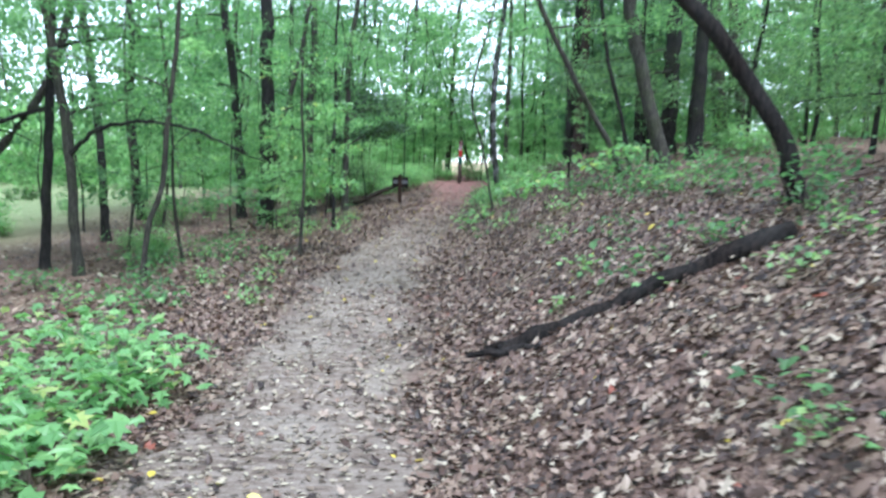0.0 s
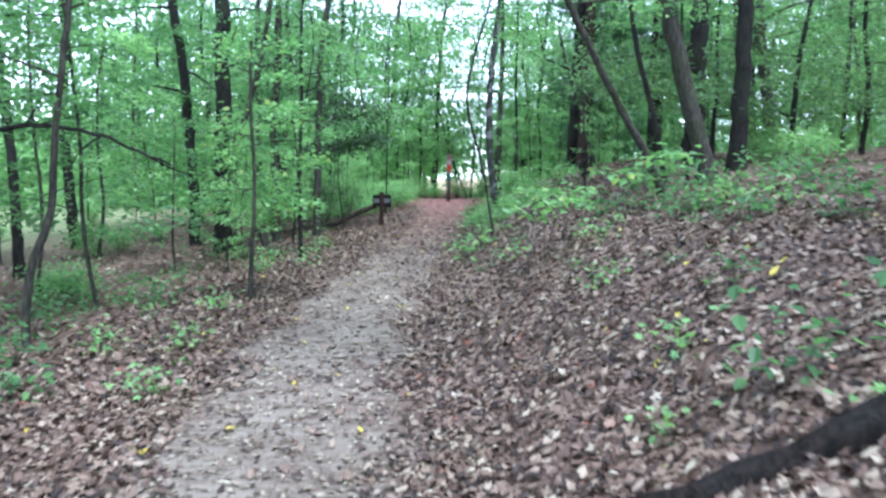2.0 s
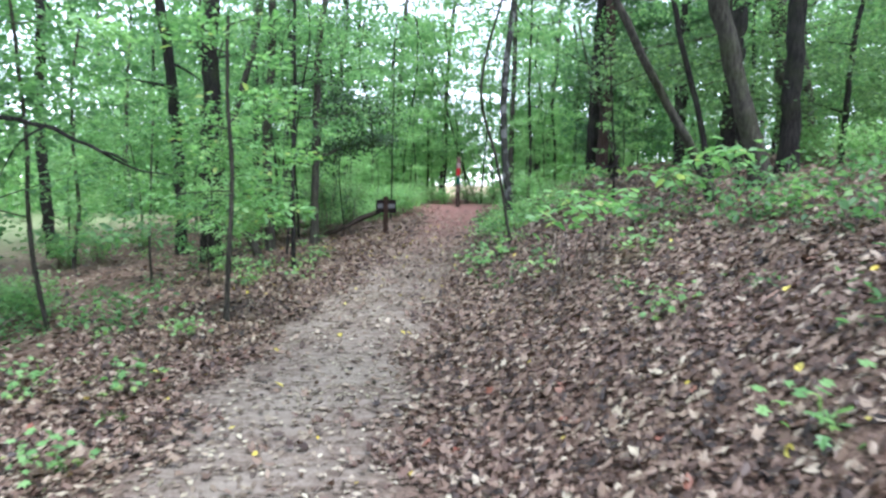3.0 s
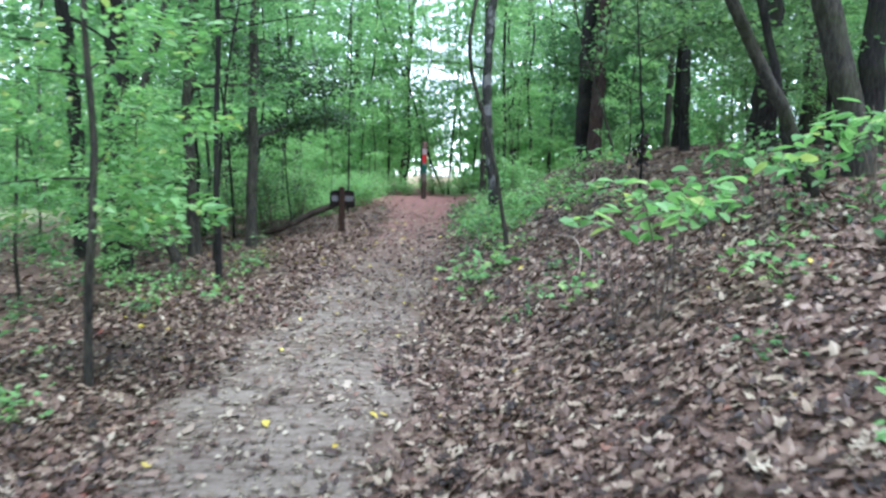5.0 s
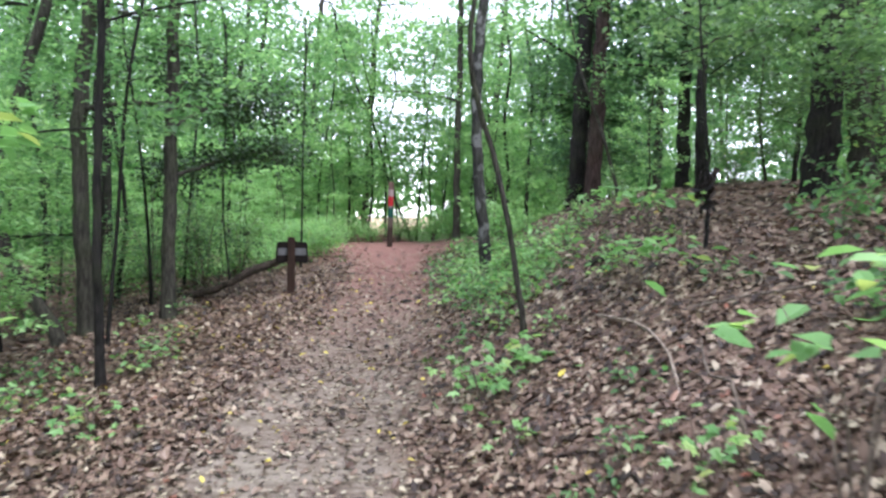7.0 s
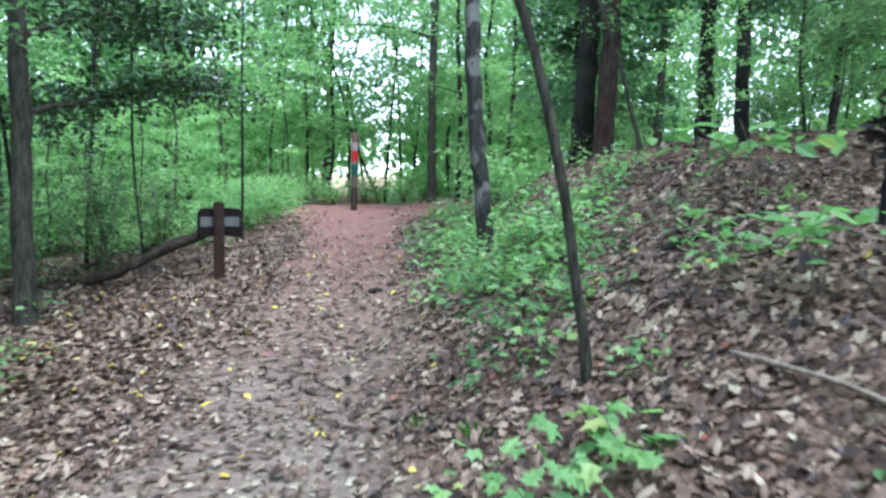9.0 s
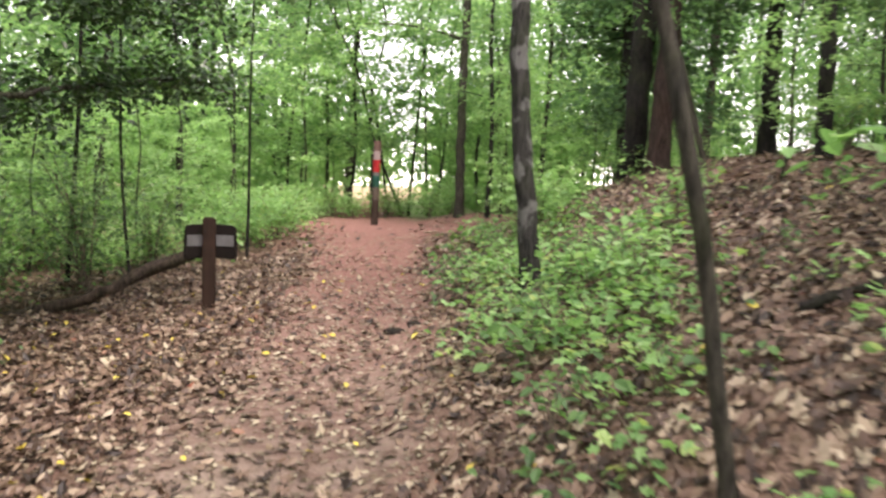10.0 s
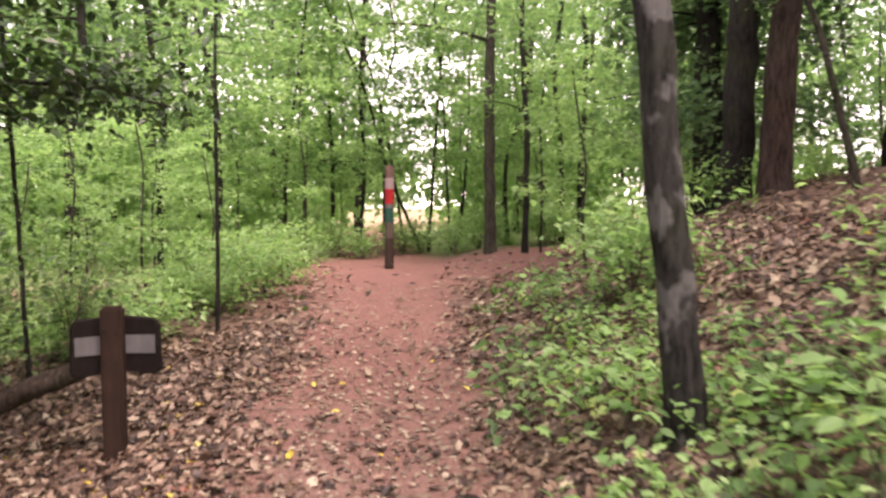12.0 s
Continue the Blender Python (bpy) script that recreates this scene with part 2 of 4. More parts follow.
def build_ground():
    xs, ys = spaced(-400, 400, -9, 9, 0.09, 26), spaced(-60, 900, -2, 31, 0.09, 30)
    v, f = grid_sheet(xs, ys)
    me = mesh_of("ground", v, f, ground_material(), True)
    d = off_trail(v[:, 0], v[:, 1])
    w = 1 + .12 * np.sin(2.1 * v[:, 1]) + .1 * np.sin(5.3 * v[:, 1] + 2)
    dirt = (1 - ease(.5, 1.0, np.abs(d + .05) / w)) * (1 - ease(29, 31, v[:, 1]))
    clay = clay_zone(v[:, 0], v[:, 1])
    grass = np.maximum(ease(30, 33, v[:, 1]) * (1 - ease(60, 70, v[:, 1])), .65 * ease(7, 13, -d)) * (1 - clay) * .85
    col = np.stack([dirt, clay, grass, np.ones(len(d))], -1).astype(np.float32)
    ca = me.color_attributes.new("zone", "FLOAT_COLOR", "POINT")
    ca.data.foreach_set("color", col.ravel())
    tagged(place("ground", me), "brown leaf-strewn forest floor with a bare dirt trail", "ground", kind="structure")


build_ground()

# ---- leaves and wood ----
SHAPES = {
    "plain": ([(0, 0, 0), (.30, .42, .05), (0, 1, -.06), (-.30, .42, .05)], [(0, 1, 2), (0, 2, 3)]),
    "broad": ([(0, 0, 0), (.27, .25, .06), (.27, .62, .03), (0, 1, -.12), (-.27, .62, .03), (-.27, .25, .06)], [(0, 1, 2), (0, 2, 3), (0, 3, 4), (0, 4, 5)]),
    "lobed": ([(0, 0, 0), (.42, .12, .04), (.24, .38, .05), (.5, .62, -.02), (.17, .66, .04), (0, 1, -.1), (-.17, .66, .04), (-.5, .62, -.02), (-.24, .38, .05), (-.42, .12, .04)],
              [(0, 1, 2), (2, 3, 4), (0, 2, 4), (0, 4, 5), (0, 5, 6), (0, 6, 8), (6, 7, 8), (0, 8, 9)]),
    "curled": ([(0, 0, .06), (.26, .28, .20), (.22, .66, .05), (0, 1, .22), (-.24, .62, .16), (-.28, .22, .02)], [(0, 1, 2), (0, 2, 3), (0, 3, 4), (0, 4, 5)]),
    "ragged": ([(0, 0, .05), (.13, .16, .12), (.36, .24, .02), (.17, .40, .14), (.40, .62, .05), (.12, .72, .1), (0, 1, .2), (-.13, .70, .04), (-.36, .60, .16), (-.16, .40, .04), (-.34, .22, .14)],
               [(0, 1, 10), (1, 2, 3), (3, 4, 5), (5, 6, 7), (7, 8, 9), (9, 10, 1), (1, 3, 9), (3, 5, 7), (3, 7, 9)]),
    "blade": ([(.02, 0, 0), (.03, .5, .1), (0, 1, -.1), (-.02, 0, 0)], [(0, 1, 2), (0, 2, 3)]),
}
rng = np.random.default_rng(7)


def leaf_mesh(name, at, size, shape, material, heading=None, tilt=0.45, roll=0.5, lift=0.0):
    """One mesh of many leaves at the points given, each turned its own way."""
    base, tris = SHAPES[shape]
    base, tris = np.array(base), np.array(tris)
    at = np.asarray(at, float)
    n = len(at)
    a = rng.uniform(0, 2 * np.pi, n) if heading is None else heading
    p = rng.normal(lift, tilt, n)
    r = rng.normal(0, roll, n)
    s = size * rng.uniform(.65, 1.25, n) if np.isscalar(size) else size
    ca, sa, cp, sp, cr, sr = np.cos(a), np.sin(a), np.cos(p), np.sin(p), np.cos(r), np.sin(r)
    fwd = np.stack([ca * cp, sa * cp, sp], -1)
    side0 = np.stack([sa, -ca, np.zeros(n)], -1)
    up0 = np.cross(side0, fwd)
    side = side0 * cr[:, None] + up0 * sr[:, None]
    up = up0 * cr[:, None] - side0 * sr[:, None]
    v = base[None, :, 0:1] * side[:, None] + base[None, :, 1:2] * fwd[:, None] + base[None, :, 2:3] * up[:, None]
    v = at[:, None] + v * s[:, None, None]
    f = tris[None] + (np.arange(n) * len(base))[:, None, None]
    return mesh_of(name, v.reshape(-1, 3), f.reshape(-1, 3), material)


def smooth_line(points, step=0.25):
    """A soft curve through the points given."""
    p = np.array(points, float)
    q = np.vstack([2 * p[0] - p[1], p, 2 * p[-1] - p[-2]])
    out = []
    for i in range(1, len(q) - 2):
        n = max(2, int(np.linalg.norm(q[i + 1] - q[i]) / step))
        for t in np.linspace(0, 1, n, endpoint=False):
            out.append(.5 * (2 * q[i] + (q[i + 1] - q[i - 1]) * t + (2 * q[i - 1] - 5 * q[i] + 4 * q[i + 1] - q[i + 2]) * t * t + (3 * q[i] - q[i - 1] - 3 * q[i + 1] + q[i + 2]) * t ** 3))
    return np.array(out + [p[-1]])


def tube(line, radii, sides=9, knobs=0.08):
    """Verts and quads of a rough round limb along a line."""
    line = np.asarray(line)
    n = len(line)
    t = np.gradient(line, axis=0)
    t /= np.linalg.norm(t, axis=1)[:, None] + 1e-9
    ref = np.where(np.abs(t[:, 2:3]) > .8, np.array([[1.0, 0, 0]]), np.array([[0, 0, 1.0]]))
    u = np.cross(t, ref)
    u /= np.linalg.norm(u, axis=1)[:, None]
    w = np.cross(t, u)
    ang = np.linspace(0, 2 * np.pi, sides, endpoint=False)
    wob = 1 + knobs * (rng.normal(0, .6, (n, sides)) + rng.normal(0, .7, (1, sides)))
    r = np.asarray(radii)[:, None] * wob
    v = line[:, None] + r[..., None] * (np.cos(ang)[None, :, None] * u[:, None] + np.sin(ang)[None, :, None] * w[:, None])
    i = np.arange(n * sides).reshape(n, sides)
    j = np.roll(i, -1, 1)
    f = np.stack([i[:-1], i[1:], j[1:], j[:-1]], -1).reshape(-1, 4)
    v = np.vstack([v.reshape(-1, 3), line[:1], line[-1:]])
    return v, f


def spray(origin, az, length, rise, n, width=.35, thick=.06):
    """A flat leafy branch: its wood, and the points and headings of its leaves."""
    s = np.linspace(0, 1, 6)
    droop = rise * s - .25 * length * s ** 2 * .6
    bend = rng.normal(0, .15) * s ** 2
    line = np.asarray(origin) + np.stack([np.cos(az + bend) * length * s, np.sin(az + bend) * length * s, droop * 1.0], -1)
    t = rng.uniform(.15, 1.05, n) ** .8
    k = np.stack([np.interp(t, s, line[:, c]) for c in range(3)], -1)
    off = rng.normal(0, width * length * .5, n) * np.sin(np.clip(t, 0, 1) * np.pi * .8 + .3)
    pts = k + np.stack([-np.sin(az) * off, np.cos(az) * off, rng.normal(0, thick, n) - np.abs(off) * .12], -1)
    head = az + np.sign(off) * rng.uniform(.2, 1.2, n)
    return line, pts, head


def tree(name, x, y, r, bends, label, bark=BARK_GREY, leaf=LEAF_MID, sprays=20, low=1.5, reach=1.6, per=60, size=.09, shape="plain", limbs=6,
         category="tree", group="", sides=10, sink=.12, flare=1.35, seed=None, taper=.55, thick=.06, turn=.38):
    """A tree: tapered trunk along its bends (height, dx, dy), limbs, and a crown of leafy sprays."""
    base = new(name)
    base.location = (x, y, float(ground(x, y)) - .02)
    line = smooth_line([(dx, dy, h) for h, dx, dy in bends], .22)
    line[0, 2] -= sink
    top = bends[-1][0]
    hh = np.clip(line[:, 2] / top, 0, 1)
    rad = r * (1 - (1 - taper) * hh) * (1 + (flare - 1) * np.exp(-np.maximum(line[:, 2], 0) / (1.6 * r + .05)))
    line[1:, :2] += rng.normal(0, r * .12, (len(line) - 1, 2))
    v, f = tube(line, rad, sides, .07)
    place("trunk", mesh_of("trunk", v, f, bark, True), base)
    pts, heads = [], []
    for k in range(sprays):
        h = low + (top - low) * rng.uniform(0, 1)
        o = np.array([np.interp(h, line[:, 2], line[:, c]) for c in range(3)])
        length = reach * rng.uniform(.55, 1.25) * (1 - .35 * (h - low) / max(top - low, .1))
        wood, p, hd = spray(o, rng.uniform(0, 2 * np.pi), length, rng.uniform(-.05, .5) * length, int(per * length / reach), thick=thick)
        pts.append(p)
        heads.append(hd)
        if k < limbs:
            r0 = min(r * .35, .012 + .014 * length)
            vv, ff = tube(smooth_line(wood, .3), np.linspace(r0, r0 * .25, len(smooth_line(wood, .3))), 5, .1)
            place("limb", mesh_of("limb", vv, ff, bark, True), base)
    if pts:
        place("crown", leaf_mesh("crown", np.vstack(pts), size, shape, leaf, np.concatenate(heads), turn, turn), base)
    return tagged(base, label, category, group)


def straight(h, lx=0.0, ly=0.0, wob=.05):
    return [(0, 0, 0)] + [(h * k, lx * h * k + rng.normal(0, wob), ly * h * k + rng.normal(0, wob)) for k in (.25, .5, .75, 1)]

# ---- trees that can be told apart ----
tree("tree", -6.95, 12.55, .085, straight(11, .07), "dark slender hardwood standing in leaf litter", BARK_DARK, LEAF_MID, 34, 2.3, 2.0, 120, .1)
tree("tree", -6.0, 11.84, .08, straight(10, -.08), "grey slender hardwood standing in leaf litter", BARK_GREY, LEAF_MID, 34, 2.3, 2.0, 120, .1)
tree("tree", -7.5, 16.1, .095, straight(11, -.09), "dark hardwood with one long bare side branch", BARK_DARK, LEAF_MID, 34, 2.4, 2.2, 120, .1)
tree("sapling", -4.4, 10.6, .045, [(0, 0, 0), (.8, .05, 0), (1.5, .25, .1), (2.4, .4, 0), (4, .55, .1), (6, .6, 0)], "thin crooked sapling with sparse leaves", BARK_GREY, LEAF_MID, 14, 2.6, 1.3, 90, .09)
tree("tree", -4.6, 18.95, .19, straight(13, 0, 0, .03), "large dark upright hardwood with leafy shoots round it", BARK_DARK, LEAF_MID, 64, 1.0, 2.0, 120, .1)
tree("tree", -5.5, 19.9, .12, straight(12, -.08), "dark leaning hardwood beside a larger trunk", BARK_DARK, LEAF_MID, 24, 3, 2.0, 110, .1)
tree("sapling", -2.46, 16.45, .04, straight(6, .02), "thin dark straight sapling at the trail's edge", BARK_DARK, LEAF_MID, 16, 2.0, 1.3, 110, .09)
tree("tree", -3.4, 18.9, .10, straight(9, 0), "grey-brown upright tree beside the trail", BARK_GREY, LEAF_MID, 24, 2.0, 1.7, 110, .09)
tree("tree", -3.5, 18.5, .075, [(0, 0, 0), (.7, -.4, 0), (1.4, -.75, .1), (2.2, -.7, .1), (4, -.2, .2), (7, .3, .4)], "mossy crooked tree leaning over", BARK_GREY, LEAF_MID, 14, 2.4, 1.6, 100, .09)
tree("tree", -2.59, 19.3, .08, straight(8, .05), "grey tree with glossy dark evergreen leaves", BARK_GREY, LEAF_DARK, 30, 1.9, 1.8, 120, .075)
tree("sapling", -2.45, 12.43, .032, straight(3.4, .02), "leafy young beech with bright layered leaves", BARK_GREY, LEAF_BRIGHT, 26, .7, 1.1, 90, .085, "broad")
tree("sapling", 1.14, 16.1, .026, [(0, 0, 0), (.95, -.17, 0), (1.6, -.32, .05), (2.2, -.5, .05), (2.9, -.5, 0), (4.5, -.1, .1), (6.5, .2, .2)], "thin crooked grey sapling leaning over the trail", BARK_GREY, LEAF_MID, 12, 3.2, 1.4, 100, .08)
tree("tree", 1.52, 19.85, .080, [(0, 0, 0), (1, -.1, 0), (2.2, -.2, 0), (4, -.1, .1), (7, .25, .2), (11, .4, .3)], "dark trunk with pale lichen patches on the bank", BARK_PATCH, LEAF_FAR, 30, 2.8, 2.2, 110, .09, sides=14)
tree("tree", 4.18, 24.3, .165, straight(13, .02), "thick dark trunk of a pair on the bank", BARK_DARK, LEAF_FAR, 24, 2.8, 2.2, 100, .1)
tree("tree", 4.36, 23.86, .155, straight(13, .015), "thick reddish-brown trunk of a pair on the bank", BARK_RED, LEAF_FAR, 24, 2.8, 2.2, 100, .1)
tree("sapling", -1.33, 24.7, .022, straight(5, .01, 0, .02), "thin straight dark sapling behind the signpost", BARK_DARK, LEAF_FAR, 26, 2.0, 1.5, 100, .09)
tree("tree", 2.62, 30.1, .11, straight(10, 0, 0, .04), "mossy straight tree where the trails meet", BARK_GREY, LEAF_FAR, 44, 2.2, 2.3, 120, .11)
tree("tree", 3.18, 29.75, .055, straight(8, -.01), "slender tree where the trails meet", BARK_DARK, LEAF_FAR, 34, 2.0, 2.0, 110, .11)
tree("tree", 3.5, 7.02, .09, [(0, 0, 0), (.3, -.13, 0), (.6, -.22, 0), (1.17, -.62, 0), (1.63, -.96, 0), (2.0, -1.33, .05), (3.4, -2.3, .3), (6, -3.2, .8), (9, -3.6, 1.2)], "black trunk leaning out over the bank", ROTTEN, LEAF_MID, 34, 3.2, 2.2, 120, .1, sides=12)
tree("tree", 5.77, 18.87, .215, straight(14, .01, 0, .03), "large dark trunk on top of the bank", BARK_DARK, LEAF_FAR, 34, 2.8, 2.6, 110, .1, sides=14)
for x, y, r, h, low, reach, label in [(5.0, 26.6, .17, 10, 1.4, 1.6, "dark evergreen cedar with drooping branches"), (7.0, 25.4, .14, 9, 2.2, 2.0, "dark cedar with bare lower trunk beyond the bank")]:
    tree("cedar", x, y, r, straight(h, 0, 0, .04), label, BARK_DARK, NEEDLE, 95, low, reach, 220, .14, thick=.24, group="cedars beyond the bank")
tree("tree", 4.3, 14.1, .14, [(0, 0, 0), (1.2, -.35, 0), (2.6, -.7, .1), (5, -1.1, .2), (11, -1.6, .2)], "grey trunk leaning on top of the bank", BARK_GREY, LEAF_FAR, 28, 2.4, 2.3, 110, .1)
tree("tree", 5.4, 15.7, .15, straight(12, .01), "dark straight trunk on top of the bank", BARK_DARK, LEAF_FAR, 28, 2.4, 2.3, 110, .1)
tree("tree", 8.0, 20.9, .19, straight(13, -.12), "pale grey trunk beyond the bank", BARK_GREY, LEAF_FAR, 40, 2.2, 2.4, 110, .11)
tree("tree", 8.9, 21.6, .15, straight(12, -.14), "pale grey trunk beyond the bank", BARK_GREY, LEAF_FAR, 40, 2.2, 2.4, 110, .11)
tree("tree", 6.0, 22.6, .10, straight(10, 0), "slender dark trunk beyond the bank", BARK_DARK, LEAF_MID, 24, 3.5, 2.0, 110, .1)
tree("sapling", 3.35, 13.3, .06, [(0, 0, 0), (.6, -.28, -.05), (1.2, -.66, -.1), (2, -1.15, -.2), (3.5, -1.9, -.3), (6, -2.6, -.4)], "pale grey stem leaning far out over the bank", BARK_GREY, LEAF_MID, 12, 2.6, 1.4, 90, .09)
tree("sapling", 3.7, 14.3, .045, [(0, 0, 0), (1, -.2, 0), (2.2, -.55, 0), (3.5, -.75, .1), (6, -1.1, .2)], "thin dark stem of a clump on the bank", BARK_DARK, LEAF_MID, 12, 2.6, 1.4, 90, .09)
tree("sapling", 4.0, 14.2, .028, [(0, 0, 0), (1.2, -.05, 0), (2.4, -.2, 0), (4.5, -.2, .1)], "thin dark stem of a clump on the bank", BARK_DARK, LEAF_MID, 10, 2.2, 1.2, 90, .09)
tree("sapling", 4.6, 22.9, .035, [(0, 0, 0), (.6, -.2, 0), (1.4, -.45, 0), (2.4, -.8, .1), (4, -1.2, .1)], "thin bent sapling on the bank", BARK_GREY, LEAF_MID, 12, 1.8, 1.2, 90, .09)
tree("tree", -5.4, 26.0, .11, straight(10, 0), "dark tree behind the thicket", BARK_DARK, LEAF_FAR, 22, 2.4, 2.0, 90, .11)
tree("tree", -9.6, 12.4, .09, [(0, 0, 0), (1, .9, 0), (1.9, 1.75, .05), (2.6, 2.3, .1), (3.6, 2.9, .2), (6, 3.6, .3)], "bare grey trunk leaning far over", BARK_GREY, LEAF_MID, 8, 3.5, 1.5, 80, .1)

for x, y, h in [(8.8, 22.9, 5), (5.3, 26.8, 6), (9.8, 25.6, 6), (6.9, 20.6, 4), (7.2, 17.4, 4.5), (8.6, 14.6, 5), (7.4, 11.6, 4.2), (9.4, 18.6, 5.5), (6.4, 8.6, 4.0), (10.6, 21.4, 6), (8.2, 9.4, 5)]:
    tree("holly", x, y, .06, straight(h, rng.normal(0, .04)), "dark evergreen holly beyond the bank", BARK_DARK, LEAF_OLIVE, 60, .7, 1.6, 95, .10, group="hollies beyond the bank", limbs=4, sides=7)

# thin stems of the thicket beside the trail
for x, y, r, lx in [(-2.9, 18.0, .022, .05), (-3.2, 20.9, .025, -.08), (-3.9, 20.6, .03, .04), (-4.2, 22.6, .04, 0),
                    (-3.3, 23.4, .03, .05), (-2.4, 22.8, .02, -.05), (-5.2, 22.2, .04, -.04)]:
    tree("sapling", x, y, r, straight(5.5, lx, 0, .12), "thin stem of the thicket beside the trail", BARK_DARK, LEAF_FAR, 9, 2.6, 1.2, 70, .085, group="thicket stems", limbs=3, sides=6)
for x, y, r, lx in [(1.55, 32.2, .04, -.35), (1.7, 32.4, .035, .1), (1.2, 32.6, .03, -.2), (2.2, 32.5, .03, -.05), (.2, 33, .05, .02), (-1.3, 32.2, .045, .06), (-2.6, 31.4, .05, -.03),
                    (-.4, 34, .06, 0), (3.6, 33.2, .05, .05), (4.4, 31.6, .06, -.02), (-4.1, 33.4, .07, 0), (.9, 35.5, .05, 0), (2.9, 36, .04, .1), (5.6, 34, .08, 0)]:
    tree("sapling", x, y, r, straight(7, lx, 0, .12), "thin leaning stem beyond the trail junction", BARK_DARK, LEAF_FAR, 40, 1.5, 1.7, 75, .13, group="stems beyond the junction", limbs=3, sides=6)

# bare side branch over the flat wood
def bare_branch(points, r, label):
    p = np.array(points, float)
    base = new("bare_branch")
    base.location = p[0]
    line = smooth_line(p - p[0], .12)
    line += rng.normal(0, .012, line.shape)
    v, f = tube(line, np.linspace(r, r * .3, len(line)), 7, .1)
    place("bough", mesh_of("bough", v, f, BARK_DARK, True), base)
    for k in range(5):
        i = int(len(line) * (.25 + .15 * k))
        d = rng.normal(0, 1, 3) * (.25, .2, .2) + (.2, 0, 0)
        tw = smooth_line([line[i], line[i] + d, line[i] + d * 1.8 + (0, 0, rng.uniform(-.2, .15))], .1)
        v, f = tube(tw, np.linspace(r * .4, r * .12, len(tw)), 5, .1)
        place("twig", mesh_of("twig", v, f, BARK_DARK, True), base)
    tagged(base, label, "branch")


bare_branch([(-6.05, 11.84, 1.45), (-5.6, 11.8, 1.85), (-4.9, 11.7, 1.98), (-4.2, 11.6, 1.93), (-3.6, 11.5, 1.75), (-3.1, 11.4, 1.55)], .04, "long dark bare branch growing from a trunk")
bare_branch([(-6.75, 12.55, 2.2), (-7.4, 12.4, 2.0), (-8.2, 12.3, 1.6), (-9.2, 12.2, 1.3)], .05, "dark bare branch hanging from a trunk")

# boughs of dark glossy leaves over the trail's left side
def leafy_bough(points, r, leaf, n, size, label, spread=.45):
    p = np.array(points, float)
    base = new("leafy_bough")
    base.location = p[0]
    line = smooth_line(p - p[0], .12)
    line += rng.normal(0, .008, line.shape)
    v, f = tube(line, np.linspace(r, r * .3, len(line)), 6, .1)
    place("bough", mesh_of("bough", v, f, BARK_GREY, True), base)
    pts = []
    for k in range(n // 30):
        i = rng.integers(len(line) // 4, len(line))
        c = line[i] + rng.normal(0, spread * .5, 3) * (1, 1, .5)
        pts.append(c + rng.normal(0, .16, (30, 3)) * (1, 1, .5))
    place("foliage", leaf_mesh("foliage", np.vstack(pts), size, "broad", leaf, None, .5, .5), base)
    tagged(base, label, "branch")


Z = float(ground(-2.59, 19.3))
leafy_bough([(-2.5, 19.3, Z + 1.8), (-2.3, 20.2, 2.05), (-2.0, 21.1, 2.25), (-1.6, 21.8, 2.4), (-1.15, 22.2, 2.3)], .03, LEAF_DARK, 2000, .075, "bough of glossy dark evergreen leaves near the trail")
leafy_bough([(-2.5, 19.3, Z + 2.4), (-2.2, 20.0, 2.8), (-1.8, 20.8, 2.95), (-1.2, 21.3, 3.0)], .028, LEAF_DARK, 2000, .075, "bough of glossy dark evergreen leaves near the trail", .55)
leafy_bough([(-2.6, 19.3, Z + 1.7), (-2.9, 20.4, 2.0), (-3.0, 21.4, 2.1), (-2.8, 22.2, 2.2)], .028, LEAF_DARK, 1100, .075, "bough of glossy dark evergreen leaves in the thicket", .6)
leafy_bough([(-2.5, 19.3, Z + 2.7), (-2.6, 20.3, 3.2), (-2.5, 21.2, 3.3), (-2.2, 21.9, 3.2)], .028, LEAF_DARK, 1100, .075, "bough of glossy dark evergreen leaves in the thicket", .6)

# boughs of olive leaves hanging over the bank
for pts, n in (([(5.7, 18.7, 3.9), (5.0, 18.2, 3.75), (4.2, 17.7, 3.6), (3.5, 17.3, 3.35), (2.9, 17.0, 3.1)], 1300), ([(5.7, 18.7, 3.3), (5.3, 17.8, 3.3), (4.7, 16.8, 3.2), (4.1, 16.0, 3.0)], 1000),
               ([(5.8, 18.8, 4.5), (4.9, 19.0, 4.3), (3.9, 19.0, 4.1), (3.1, 18.9, 3.8)], 1000)):
    leafy_bough(pts, .03, LEAF_OLIVE, n, .09, "drooping bough of olive-green leaves over the bank", .6)

# ---- wooded surroundings: a few kinds of tree, copied ----
def keep_open(x, y):
    """Places left free of trees: the trails, the view out over the field, and the camera's way."""
    d = float(off_trail(x, y))
    if -2.6 < d < 2.6 and y < 31:
        return True
    if 25.8 < y < 31 and -9 < x < 10:
        return True
    if -26 < x < -9 and 10 < y < 31:
        return True
    return y > 31 and abs(x - .1 - .1016 * (y - 16.9)) < .7 + .03 * (y - 31)


def parted(a, b, n, box, gap, taken):
    out = []
    for _ in range(4000):
        x, y = rng.uniform(box[0], box[1]), rng.uniform(box[2], box[3])
        if keep_open(x, y) or any((x - u) ** 2 + (y - v) ** 2 < gap * gap for u, v in taken):
            continue
        taken.append((x, y))
        out.append((x, y))
        if len(out) == n:
            break
    return out


TAKEN = [(o.location.x, o.location.y) for o in scene.objects if o.parent is None and o.type == "EMPTY"]


